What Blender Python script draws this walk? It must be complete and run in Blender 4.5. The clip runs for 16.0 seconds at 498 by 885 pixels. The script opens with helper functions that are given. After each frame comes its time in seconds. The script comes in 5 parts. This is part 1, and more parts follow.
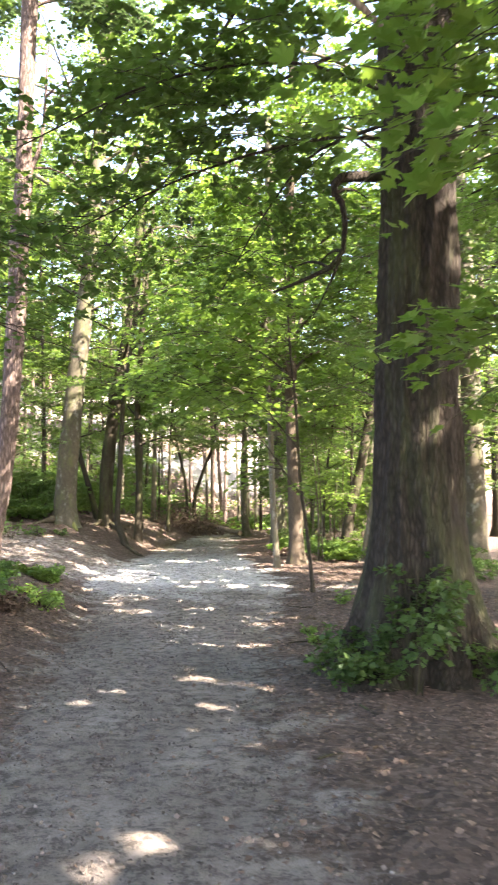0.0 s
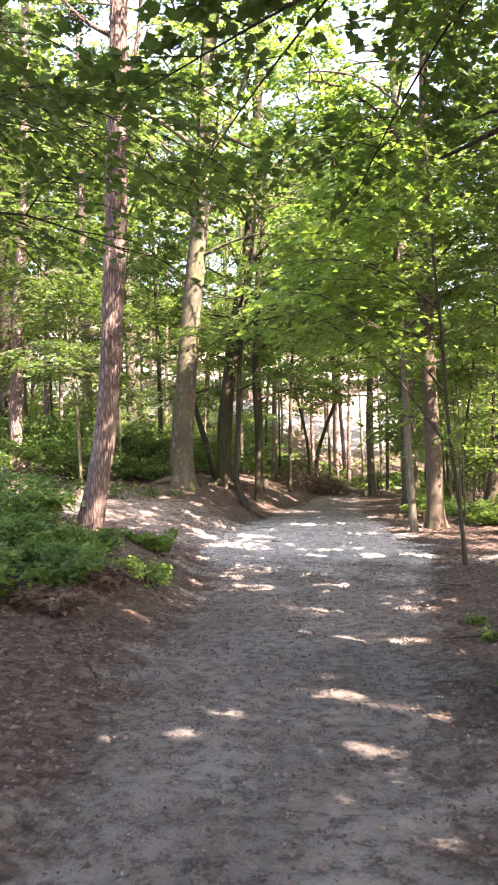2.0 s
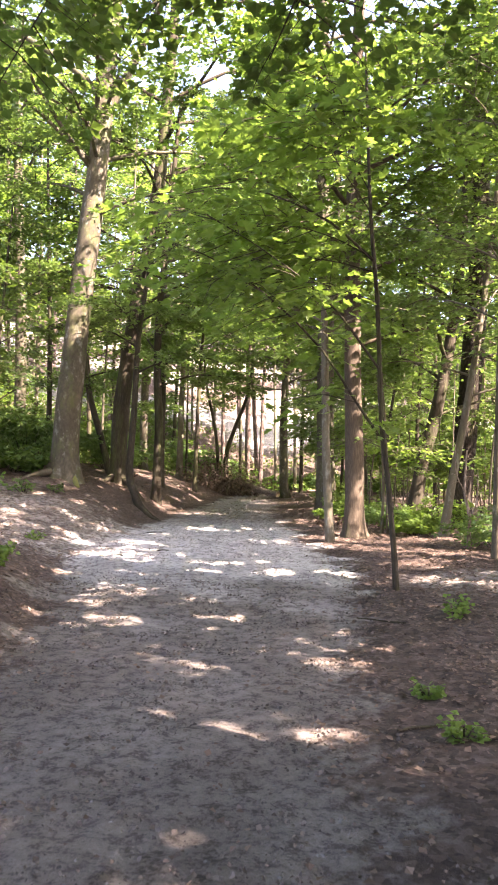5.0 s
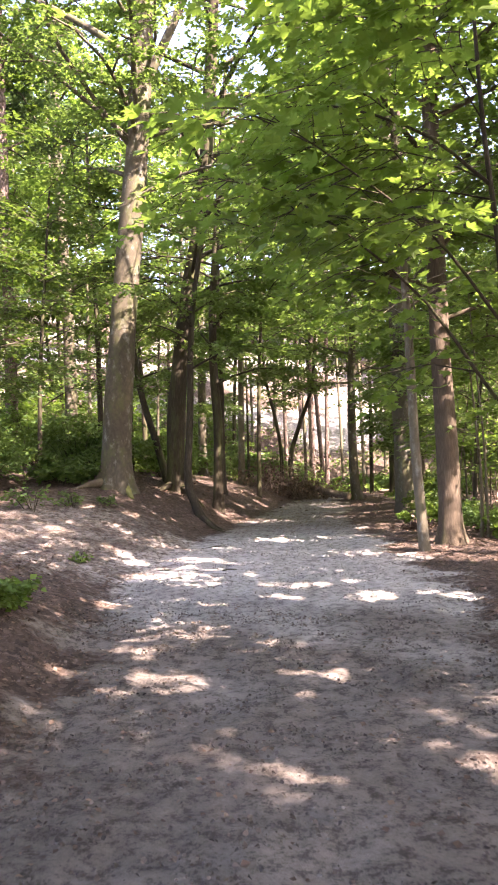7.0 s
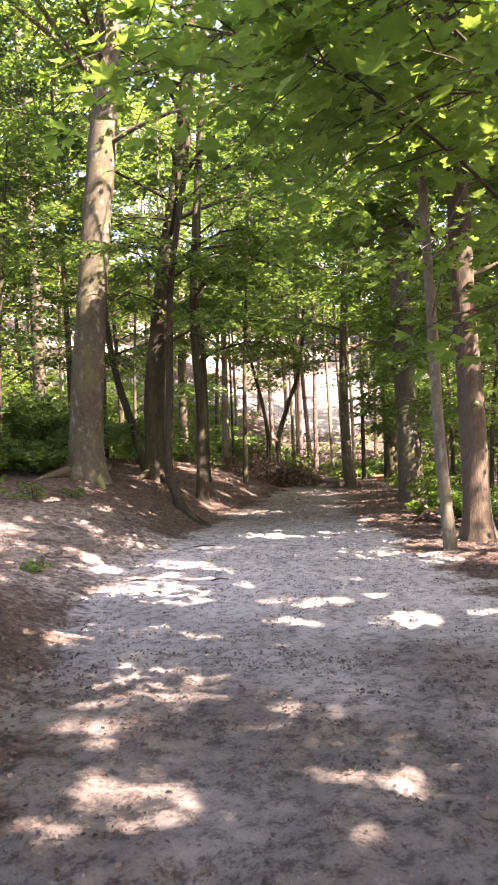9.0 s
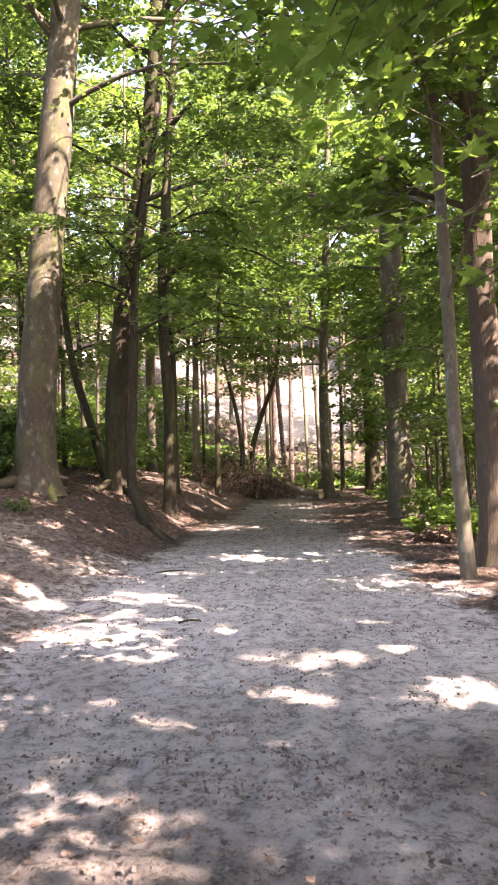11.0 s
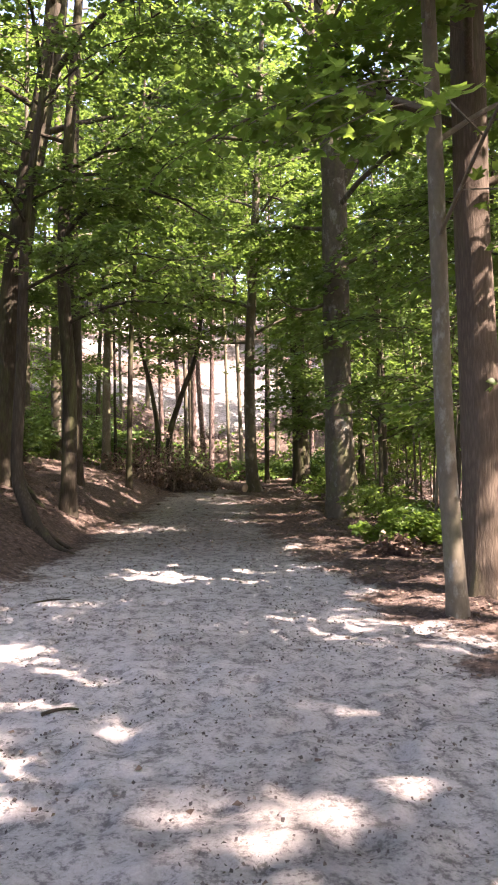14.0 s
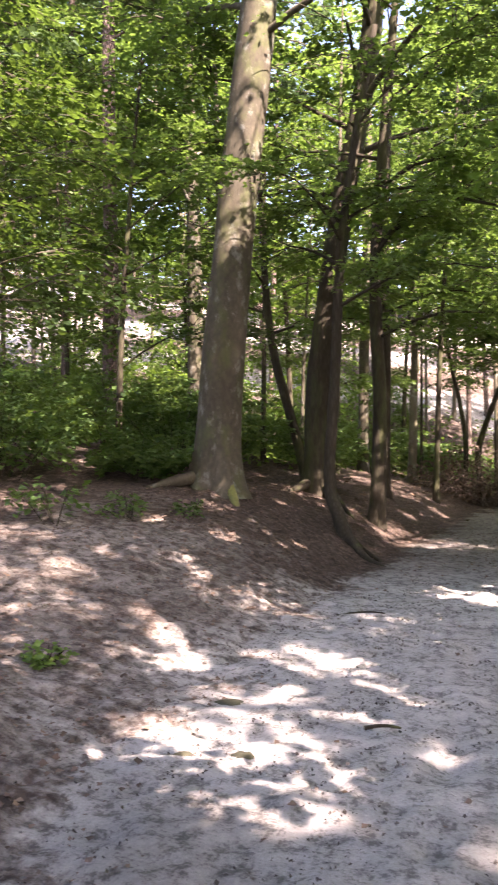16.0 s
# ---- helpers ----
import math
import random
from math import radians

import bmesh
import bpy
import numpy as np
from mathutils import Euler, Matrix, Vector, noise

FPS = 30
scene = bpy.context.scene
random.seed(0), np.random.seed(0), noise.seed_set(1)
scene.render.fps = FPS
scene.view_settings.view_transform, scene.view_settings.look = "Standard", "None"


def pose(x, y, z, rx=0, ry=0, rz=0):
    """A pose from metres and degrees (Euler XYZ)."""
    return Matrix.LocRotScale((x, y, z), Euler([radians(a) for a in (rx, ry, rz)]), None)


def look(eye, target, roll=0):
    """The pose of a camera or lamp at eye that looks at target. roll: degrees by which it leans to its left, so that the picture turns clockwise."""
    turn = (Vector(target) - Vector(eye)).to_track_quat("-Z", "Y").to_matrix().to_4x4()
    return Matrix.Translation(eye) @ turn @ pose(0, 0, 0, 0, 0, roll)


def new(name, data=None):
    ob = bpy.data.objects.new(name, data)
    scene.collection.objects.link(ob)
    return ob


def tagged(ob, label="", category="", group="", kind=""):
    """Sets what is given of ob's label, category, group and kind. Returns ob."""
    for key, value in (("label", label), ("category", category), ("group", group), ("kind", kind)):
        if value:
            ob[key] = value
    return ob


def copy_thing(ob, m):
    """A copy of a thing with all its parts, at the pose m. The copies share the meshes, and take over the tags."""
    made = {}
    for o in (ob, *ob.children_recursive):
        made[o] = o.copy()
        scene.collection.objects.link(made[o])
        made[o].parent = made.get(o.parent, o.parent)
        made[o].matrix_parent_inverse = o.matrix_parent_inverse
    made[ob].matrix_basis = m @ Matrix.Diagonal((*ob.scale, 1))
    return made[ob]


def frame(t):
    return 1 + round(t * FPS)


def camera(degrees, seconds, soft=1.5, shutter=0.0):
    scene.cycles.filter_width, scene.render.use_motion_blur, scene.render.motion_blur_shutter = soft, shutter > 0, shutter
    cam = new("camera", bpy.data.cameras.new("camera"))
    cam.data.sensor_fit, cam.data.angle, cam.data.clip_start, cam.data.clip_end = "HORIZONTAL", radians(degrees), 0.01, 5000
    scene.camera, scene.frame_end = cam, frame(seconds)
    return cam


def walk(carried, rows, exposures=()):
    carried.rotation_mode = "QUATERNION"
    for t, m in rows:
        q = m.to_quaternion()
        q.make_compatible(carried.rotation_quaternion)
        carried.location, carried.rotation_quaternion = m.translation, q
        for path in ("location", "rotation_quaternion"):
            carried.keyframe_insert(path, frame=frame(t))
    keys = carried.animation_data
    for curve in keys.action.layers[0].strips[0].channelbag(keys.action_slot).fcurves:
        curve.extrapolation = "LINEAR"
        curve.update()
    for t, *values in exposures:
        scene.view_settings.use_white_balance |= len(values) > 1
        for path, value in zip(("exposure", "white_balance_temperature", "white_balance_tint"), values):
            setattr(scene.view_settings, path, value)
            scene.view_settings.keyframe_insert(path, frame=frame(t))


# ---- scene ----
cam = camera(35.2, 16.0, soft=1.9, shutter=0.3)
ROWS = [
    (0.0, -0.029, 0.024, 1.515, -0.15, 4.12, 0.32),
    (0.5, -0.120, 0.588, 1.487, 4.66, 3.74, 0.71),
    (1.0, -0.171, 1.079, 1.466, 6.81, 1.60, 1.19),
    (1.5, -0.216, 1.608, 1.465, 8.13, 1.14, 1.13),
    (2.0, -0.299, 2.052, 1.480, 8.55, 1.23, 0.89),
    (2.5, -0.283, 2.548, 1.479, 9.18, 1.32, 0.97),
    (3.0, -0.295, 3.045, 1.457, 9.11, 1.83, 0.71),
    (3.5, -0.216, 3.471, 1.416, 5.13, 2.43, -0.27),
    (6.0, -0.295, 6.090, 1.322, 2.17, 0.59, -1.09),
    (6.5, -0.460, 6.617, 1.321, 5.25, 1.17, -0.32),
    (7.0, -0.572, 7.111, 1.283, 6.75, 1.50, 1.58),
    (7.5, -0.674, 7.676, 1.286, 7.19, 1.31, 1.61),
    (8.0, -0.790, 8.197, 1.286, 6.67, 0.85, 1.65),
    (8.5, -0.852, 8.743, 1.285, 6.29, 0.47, 2.08),
    (9.0, -0.976, 9.220, 1.271, 5.34, 0.39, 2.06),
    (11.5, -1.247, 11.677, 1.209, 2.66, 1.17, 1.64),
    (12.0, -1.228, 12.194, 1.197, 2.07, 0.57, 1.56),
    (12.5, -1.304, 12.719, 1.179, 1.58, -0.08, 1.35),
    (13.0, -1.274, 13.245, 1.176, -0.17, -0.70, 1.41),
    (13.5, -1.284, 13.603, 1.237, -1.87, -0.47, 0.96),
    (14.0, -1.352, 13.732, 1.250, -2.87, 0.04, 0.61),
    (14.5, -1.377, 13.737, 1.270, 2.97, 0.31, 0.40),
    (15.0, -1.399, 13.747, 1.276, 6.18, 0.37, -0.04),
    (15.5, -1.444, 13.759, 1.272, 12.42, 0.62, -0.16),
    (16.0, -1.486, 13.758, 1.276, 18.91, 0.94, -0.30),
]
walk(cam, [(t, pose(x, y, z, 90 + pitch, roll, yaw)) for t, x, y, z, yaw, pitch, roll in ROWS],
     exposures=[(0.0, 3.72, 6950, 19), (2.0, 3.54, 7150, 30), (3.5, 3.5, 7200, 31), (6.0, 3.55, 7100, 33), (6.7, 3.34, 7100, 34), (9.0, 3.35, 7200, 36), (12.0, 3.25, 7150, 35), (13.5, 3.06, 7030, 35), (16.0, 2.95, 6900, 34)])

# ---- light ----
SUN_EL, SUN_AZ = radians(46), radians(122)
SUN = Vector((math.sin(SUN_AZ) * math.cos(SUN_EL), math.cos(SUN_AZ) * math.cos(SUN_EL), math.sin(SUN_EL)))
world = bpy.data.worlds.new("world")
scene.world = world
world.use_nodes = True
wn = world.node_tree.nodes
sky = wn.new("ShaderNodeTexSky")
sky.sky_type, sky.sun_disc, sky.sun_elevation, sky.sun_rotation = "NISHITA", False, SUN_EL, SUN_AZ
sky.air_density, sky.dust_density, sky.ozone_density = 1.0, 2.5, 1.0
wn["Background"].inputs["Strength"].default_value = 0.12
world.node_tree.links.new(sky.outputs[0], wn["Background"].inputs["Color"])
sun_data = bpy.data.lights.new("sun", "SUN")
sun_data.energy, sun_data.angle, sun_data.color = 5.0, radians(0.45), (1.0, 0.93, 0.82)
sun_ob = new("sun", sun_data)
sun_ob.matrix_world = look(SUN * 60, (0, 0, 0))


# ---- materials ----
def shader(name):
    m = bpy.data.materials.new(name)
    m.use_nodes = True
    nt = m.node_tree
    nt.nodes.clear()
    return m, nt, nt.nodes.new("ShaderNodeOutputMaterial")


def node(nt, kind, **inputs):
    n = nt.nodes.new("ShaderNode" + kind)
    for key, value in inputs.items():
        key = key.replace("_", " ")
        sock = n.inputs[key]
        if isinstance(value, bpy.types.NodeSocket):
            nt.links.new(value, sock)
        else:
            sock.default_value = value
    return n


def ramp(nt, fac, stops):
    r = nt.nodes.new("ShaderNodeValToRGB")
    nt.links.new(fac, r.inputs[0])
    el = r.color_ramp.elements
    while len(el) < len(stops):
        el.new(0.5)
    for e, (p, c) in zip(el, stops):
        e.position, e.color = p, (*c, 1)
    return r.outputs[0]


def mixc(nt, fac, a, b, blend="MIX"):
    n = nt.nodes.new("ShaderNodeMix")
    n.data_type, n.blend_type = "RGBA", blend
    for sock, value in ((n.inputs[0], fac), (n.inputs[6], a), (n.inputs[7], b)):
        if isinstance(value, bpy.types.NodeSocket):
            nt.links.new(value, sock)
        elif isinstance(value, tuple):
            sock.default_value = (*value, 1)
        else:
            sock.default_value = value
    return n.outputs[2]


def calc(nt, op, a, b=0.0, clamp=False):
    n = nt.nodes.new("ShaderNodeMath")
    n.operation, n.use_clamp = op, clamp
    for sock, value in ((n.inputs[0], a), (n.inputs[1], b)):
        if isinstance(value, bpy.types.NodeSocket):
            nt.links.new(value, sock)
        else:
            sock.default_value = value
    return n.outputs[0]


def coords(nt, scale=(1, 1, 1), kind="Object"):
    tc = nt.nodes.new("ShaderNodeTexCoord")
    mp = node(nt, "Mapping", Vector=tc.outputs[kind], Scale=scale)
    return mp.outputs[0]


def noise_tex(nt, vec, scale, detail=4, rough=0.55):
    return node(nt, "TexNoise", Vector=vec, Scale=scale, Detail=detail, Roughness=rough).outputs["Fac"]


def leaf_material(name, dark, mid, light, glow, through_part=0.45, rough=0.5):
    """Thin leaf: a reflecting upper side and light that comes through, each leaf of its own shade."""
    m, nt, out = shader(name)
    geo = nt.nodes.new("ShaderNodeNewGeometry")
    rnd = geo.outputs["Random Per Island"]
    big = noise_tex(nt, coords(nt), 0.9, 2)
    shade = calc(nt, "ADD", calc(nt, "MULTIPLY", rnd, 0.65), calc(nt, "MULTIPLY", big, 0.5), True)
    col = ramp(nt, shade, [(0.1, dark), (0.5, mid), (0.95, light)])
    colt = mixc(nt, 0.75, col, mixc(nt, rnd, glow, tuple(c * 0.75 for c in glow)))
    base = node(nt, "BsdfPrincipled", Base_Color=col, Roughness=rough)
    base.inputs["Specular IOR Level"].default_value = 0.35
    tr = node(nt, "BsdfTranslucent", Color=colt)
    mix = node(nt, "MixShader", Fac=through_part)
    nt.links.new(base.outputs[0], mix.inputs[1])
    nt.links.new(tr.outputs[0], mix.inputs[2])
    nt.links.new(mix.outputs[0], out.inputs[0])
    return m


LEAF_BEECH = leaf_material("leaf_beech", (0.036, 0.072, 0.022), (0.070, 0.122, 0.034), (0.13, 0.19, 0.05), (0.22, 0.36, 0.055), 0.48)
LEAF_MAPLE = leaf_material("leaf_maple", (0.046, 0.092, 0.024), (0.085, 0.150, 0.034), (0.155, 0.225, 0.05), (0.26, 0.42, 0.05), 0.54, 0.42)
LEAF_OAK = leaf_material("leaf_oak", (0.026, 0.056, 0.020), (0.046, 0.088, 0.027), (0.08, 0.13, 0.036), (0.15, 0.25, 0.025), 0.42)
LEAF_SHRUB = leaf_material("leaf_shrub", (0.036, 0.080, 0.030), (0.062, 0.125, 0.038), (0.12, 0.195, 0.05), (0.20, 0.32, 0.04), 0.45)
LEAF_NEEDLE = leaf_material("leaf_needle", (0.030, 0.060, 0.030), (0.050, 0.090, 0.040), (0.08, 0.13, 0.05), (0.10, 0.17, 0.05), 0.3)
LEAF_DEAD = leaf_material("leaf_dead", (0.040, 0.029, 0.022), (0.098, 0.066, 0.047), (0.23, 0.158, 0.112), (0.17, 0.10, 0.06), 0.15, 0.7)
LEAF_CRUMB = leaf_material("leaf_crumb", (0.034, 0.028, 0.024), (0.075, 0.061, 0.052), (0.16, 0.128, 0.105), (0.06, 0.04, 0.03), 0.05, 0.8)
LEAF_FERN = leaf_material("leaf_fern", (0.05, 0.10, 0.02), (0.09, 0.17, 0.03), (0.17, 0.26, 0.05), (0.24, 0.36, 0.05), 0.4)


def bark_material(name, dark, mid, light, stretch, scale, depth, rough=0.9, lichen=0.0, moss=0.0, plated=1.0):
    """Bark: plates or streaks drawn out along the trunk, stains and a little lichen."""
    m, nt, out = shader(name)
    v = coords(nt, (1, 1, stretch))
    info = nt.nodes.new("ShaderNodeObjectInfo")
    shift = node(nt, "VectorMath", Vector=v)
    shift.operation = "ADD"
    nt.links.new(v, shift.inputs[0])
    comb = node(nt, "CombineXYZ", X=calc(nt, "MULTIPLY", info.outputs["Random"], 40.0))
    nt.links.new(comb.outputs[0], shift.inputs[1])
    p = shift.outputs[0]
    plates = node(nt, "TexVoronoi", Vector=p, Scale=scale, Randomness=1.0)
    plates.feature = "DISTANCE_TO_EDGE"
    crack = plates.outputs["Distance"]
    fine = noise_tex(nt, p, scale * 2.2, 8, 0.7)
    broad = noise_tex(nt, p, 1.7, 3)
    relief = calc(nt, "ADD", calc(nt, "ADD", calc(nt, "MULTIPLY", calc(nt, "MULTIPLY", crack, 1.6, True), plated), 0.16 * (1 - plated)), calc(nt, "MULTIPLY", fine, 0.7))
    col = ramp(nt, calc(nt, "ADD", calc(nt, "MULTIPLY", relief, 0.7), calc(nt, "MULTIPLY", broad, 0.35)), [(0.25, dark), (0.55, mid), (0.95, light)])
    if lichen:
        spots = ramp(nt, noise_tex(nt, p, 5.5, 5, 0.7), [(0.55, (0, 0, 0)), (0.68, (lichen,) * 3)])
        col = mixc(nt, spots, col, (0.36, 0.38, 0.33))
    if moss:
        spots = ramp(nt, noise_tex(nt, p, 3.1, 5, 0.7), [(0.5, (0, 0, 0)), (0.66, (moss,) * 3)])
        col = mixc(nt, spots, col, (0.10, 0.13, 0.035))
    bump = node(nt, "Bump", Height=relief, Strength=0.9, Distance=depth)
    b = node(nt, "BsdfPrincipled", Base_Color=col, Roughness=rough, Normal=bump.outputs[0])
    b.inputs["Specular IOR Level"].default_value = 0.2
    nt.links.new(b.outputs[0], out.inputs[0])
    return m


BARK_OAK = bark_material("bark_oak", (0.011, 0.008, 0.006), (0.028, 0.022, 0.016), (0.068, 0.054, 0.039), 0.2, 30, 0.03, moss=0.25)
BARK_PINE = bark_material("bark_pine", (0.034, 0.024, 0.020), (0.110, 0.080, 0.067), (0.25, 0.19, 0.163), 0.22, 24, 0.025)
BARK_BEECH = bark_material("bark_beech", (0.030, 0.026, 0.018), (0.075, 0.065, 0.044), (0.17, 0.149, 0.106), 0.6, 9, 0.006, 0.85, 0.4, 0.4, 0.2)
BARK_MAPLE = bark_material("bark_maple", (0.036, 0.027, 0.018), (0.075, 0.058, 0.040), (0.152, 0.124, 0.092), 0.14, 34, 0.01, moss=0.25, plated=0.4)
BARK_DARK = bark_material("bark_dark", (0.017, 0.014, 0.009), (0.040, 0.033, 0.022), (0.092, 0.077, 0.053), 0.18, 24, 0.012, moss=0.35, plated=0.45)
BARK_YOUNG = bark_material("bark_young", (0.054, 0.047, 0.031), (0.108, 0.094, 0.065), (0.207, 0.180, 0.135), 0.5, 12, 0.004, 0.85, 0.4, 0.2, 0.2)
BARK_DEAD = bark_material("bark_dead", (0.06, 0.045, 0.034), (0.17, 0.13, 0.10), (0.36, 0.29, 0.23), 0.3, 22, 0.004)

# ---- ground ----
def soft(a, b, v):
    k = np.clip((v - a) / (b - a), 0, 1)
    return k * k * (3 - 2 * k)


def edge_left(y):
    return np.interp(y, [-8, 0, 5, 10, 14, 17.5, 25, 29, 34, 38, 50, 60], [-2.2, -2.0, -1.7, -2.2, -2.75, -3.5, -3.4, -3.2, -2.9, -2.4, -1.7, -1.2])


def edge_right(y):
    return np.interp(y, [-8, 0, 5, 11, 15.3, 19.6, 26, 37, 50, 60], [0.6, 0.5, 0.2, 0.15, 0.8, 0.35, 0.0, -0.4, 0.3, 0.8])


def waves(x, y, seed, size):
    """Smooth uneven field made of a few slanted waves, between about -1 and 1."""
    rng = np.random.default_rng(seed)
    out = np.zeros(np.broadcast(x, y).shape)
    for k in range(9):
        a, f, p = rng.uniform(0, 6.28), rng.uniform(0.6, 2.2) / size, rng.uniform(0, 6.28)
        out = out + np.sin((x * math.cos(a) + y * math.sin(a)) * f * 6.28 + p) / 3.2
    return out


def ground_z(x, y):
    x, y = np.asarray(x, float), np.asarray(y, float)
    z = np.interp(y, [-40, -4, 0, 3, 7, 12, 25, 37, 48, 60], [0.3, 0.05, 0.0, -0.1, -0.19, -0.23, -0.24, -0.2, -0.3, -0.3])
    left = np.maximum(edge_left(y) - x, 0)
    steep = np.interp(y, [0, 8, 13, 18, 21, 25, 34, 42], [0.16, 0.2, 0.46, 0.2, 0.27, 0.46, 0.42, 0.25])
    bank = steep * 2.6 * (1 - np.exp(-(np.sqrt(left ** 2 + 0.04) - 0.2) / 2.0)) * 1.25 + 0.07 * np.maximum(left - 2.5, 0)
    right = np.maximum(x - edge_right(y), 0)
    z = z + bank + 0.04 * np.minimum(right, 1.5) - 0.015 * np.minimum(np.maximum(right - 1.5, 0), 20)
    foot = 47 + 0.42 * np.minimum(x + 2, 0) + 0.1 * np.maximum(x, 0)
    up = np.maximum(y - foot, 0)
    z = z + 30 * (1 - np.exp(-np.maximum(np.sqrt(up ** 2 + 4) - 2, 0) * 0.46 / 30))
    off = np.minimum(left + right, 3) / 3
    z = z + waves(x, y, 3, 5.0) * (0.012 + 0.05 * off) + waves(x, y, 4, 1.1) * (0.006 + 0.012 * off) + waves(x, y, 5, 0.42) * 0.007
    return z + scuffs(x, y)


def lattice(x, y, seed, size):
    """Smooth random field between -1 and 1, from values on a lattice of that size."""
    table = np.random.default_rng(seed).uniform(-1, 1, (128, 128))
    u, v = np.asarray(x, float) / size + 1000, np.asarray(y, float) / size + 1000
    i, j = np.floor(u).astype(int), np.floor(v).astype(int)
    a, b = u - i, v - j
    a, b = a * a * (3 - 2 * a), b * b * (3 - 2 * b)
    i0, i1, j0, j1 = i % 128, (i + 1) % 128, j % 128, (j + 1) % 128
    return (table[i0, j0] * (1 - a) + table[i1, j0] * a) * (1 - b) + (table[i0, j1] * (1 - a) + table[i1, j1] * a) * b


def scuffs(x, y):
    """Heels and toes that have churned the loose sand."""
    deep = np.interp(y, [9, 13.5, 16, 21, 25], [0.35, 0.6, 1.0, 1.0, 0.5])
    pits = -np.maximum(lattice(x, y * 0.75, 41, 0.15) - 0.25, 0)
    return deep * (0.045 * pits + 0.014 * lattice(x, y, 42, 0.09) + 0.014 * lattice(x, y, 43, 0.3))


def gz(x, y):
    return float(ground_z(x, y))


def spaced(stops):
    out = []
    for a, b, step in stops:
        out += list(np.linspace(a, b, max(1, round((b - a) / step)), endpoint=False))
    return np.array(out + [stops[-1][1]])


def link_mesh(name, verts, faces, material, smooth=True, loose_mats=None):
    """A mesh from an array of vertices and an array of faces with one count of corners, or a list of such arrays."""
    me = bpy.data.meshes.new(name)
    groups = faces if isinstance(faces, list) else [faces]
    verts = np.asarray(verts, np.float32)
    me.vertices.add(len(verts))
    me.vertices.foreach_set("co", verts.ravel())
    corner = np.concatenate([np.asarray(g, np.int32).ravel() for g in groups])
    counts = np.concatenate([np.full(len(g), np.asarray(g).shape[1], np.int32) for g in groups])
    me.loops.add(len(corner))
    me.loops.foreach_set("vertex_index", corner)
    me.polygons.add(len(counts))
    me.polygons.foreach_set("loop_start", np.concatenate([[0], np.cumsum(counts)[:-1]]).astype(np.int32))
    me.polygons.foreach_set("loop_total", counts)
    for mat in material if isinstance(material, (list, tuple)) else [material]:
        me.materials.append(mat)
    if loose_mats is not None:
        me.polygons.foreach_set("material_index", np.asarray(loose_mats, np.int32))
    me.polygons.foreach_set("use_smooth", np.full(len(counts), bool(smooth)))
    me.update(calc_edges=True)
    return me


def thing(name, place, label, category, group="", kind=""):
    """An empty at a thing's base, which carries its parts."""
    return put_at(tagged(new(name), label, category, group, kind), place)


def put_at(ob, place):
    ob.location = place
    return ob


def part(name, me, parent, label=""):
    ob = new(name, me)
    ob.parent = parent
    return tagged(ob, label)


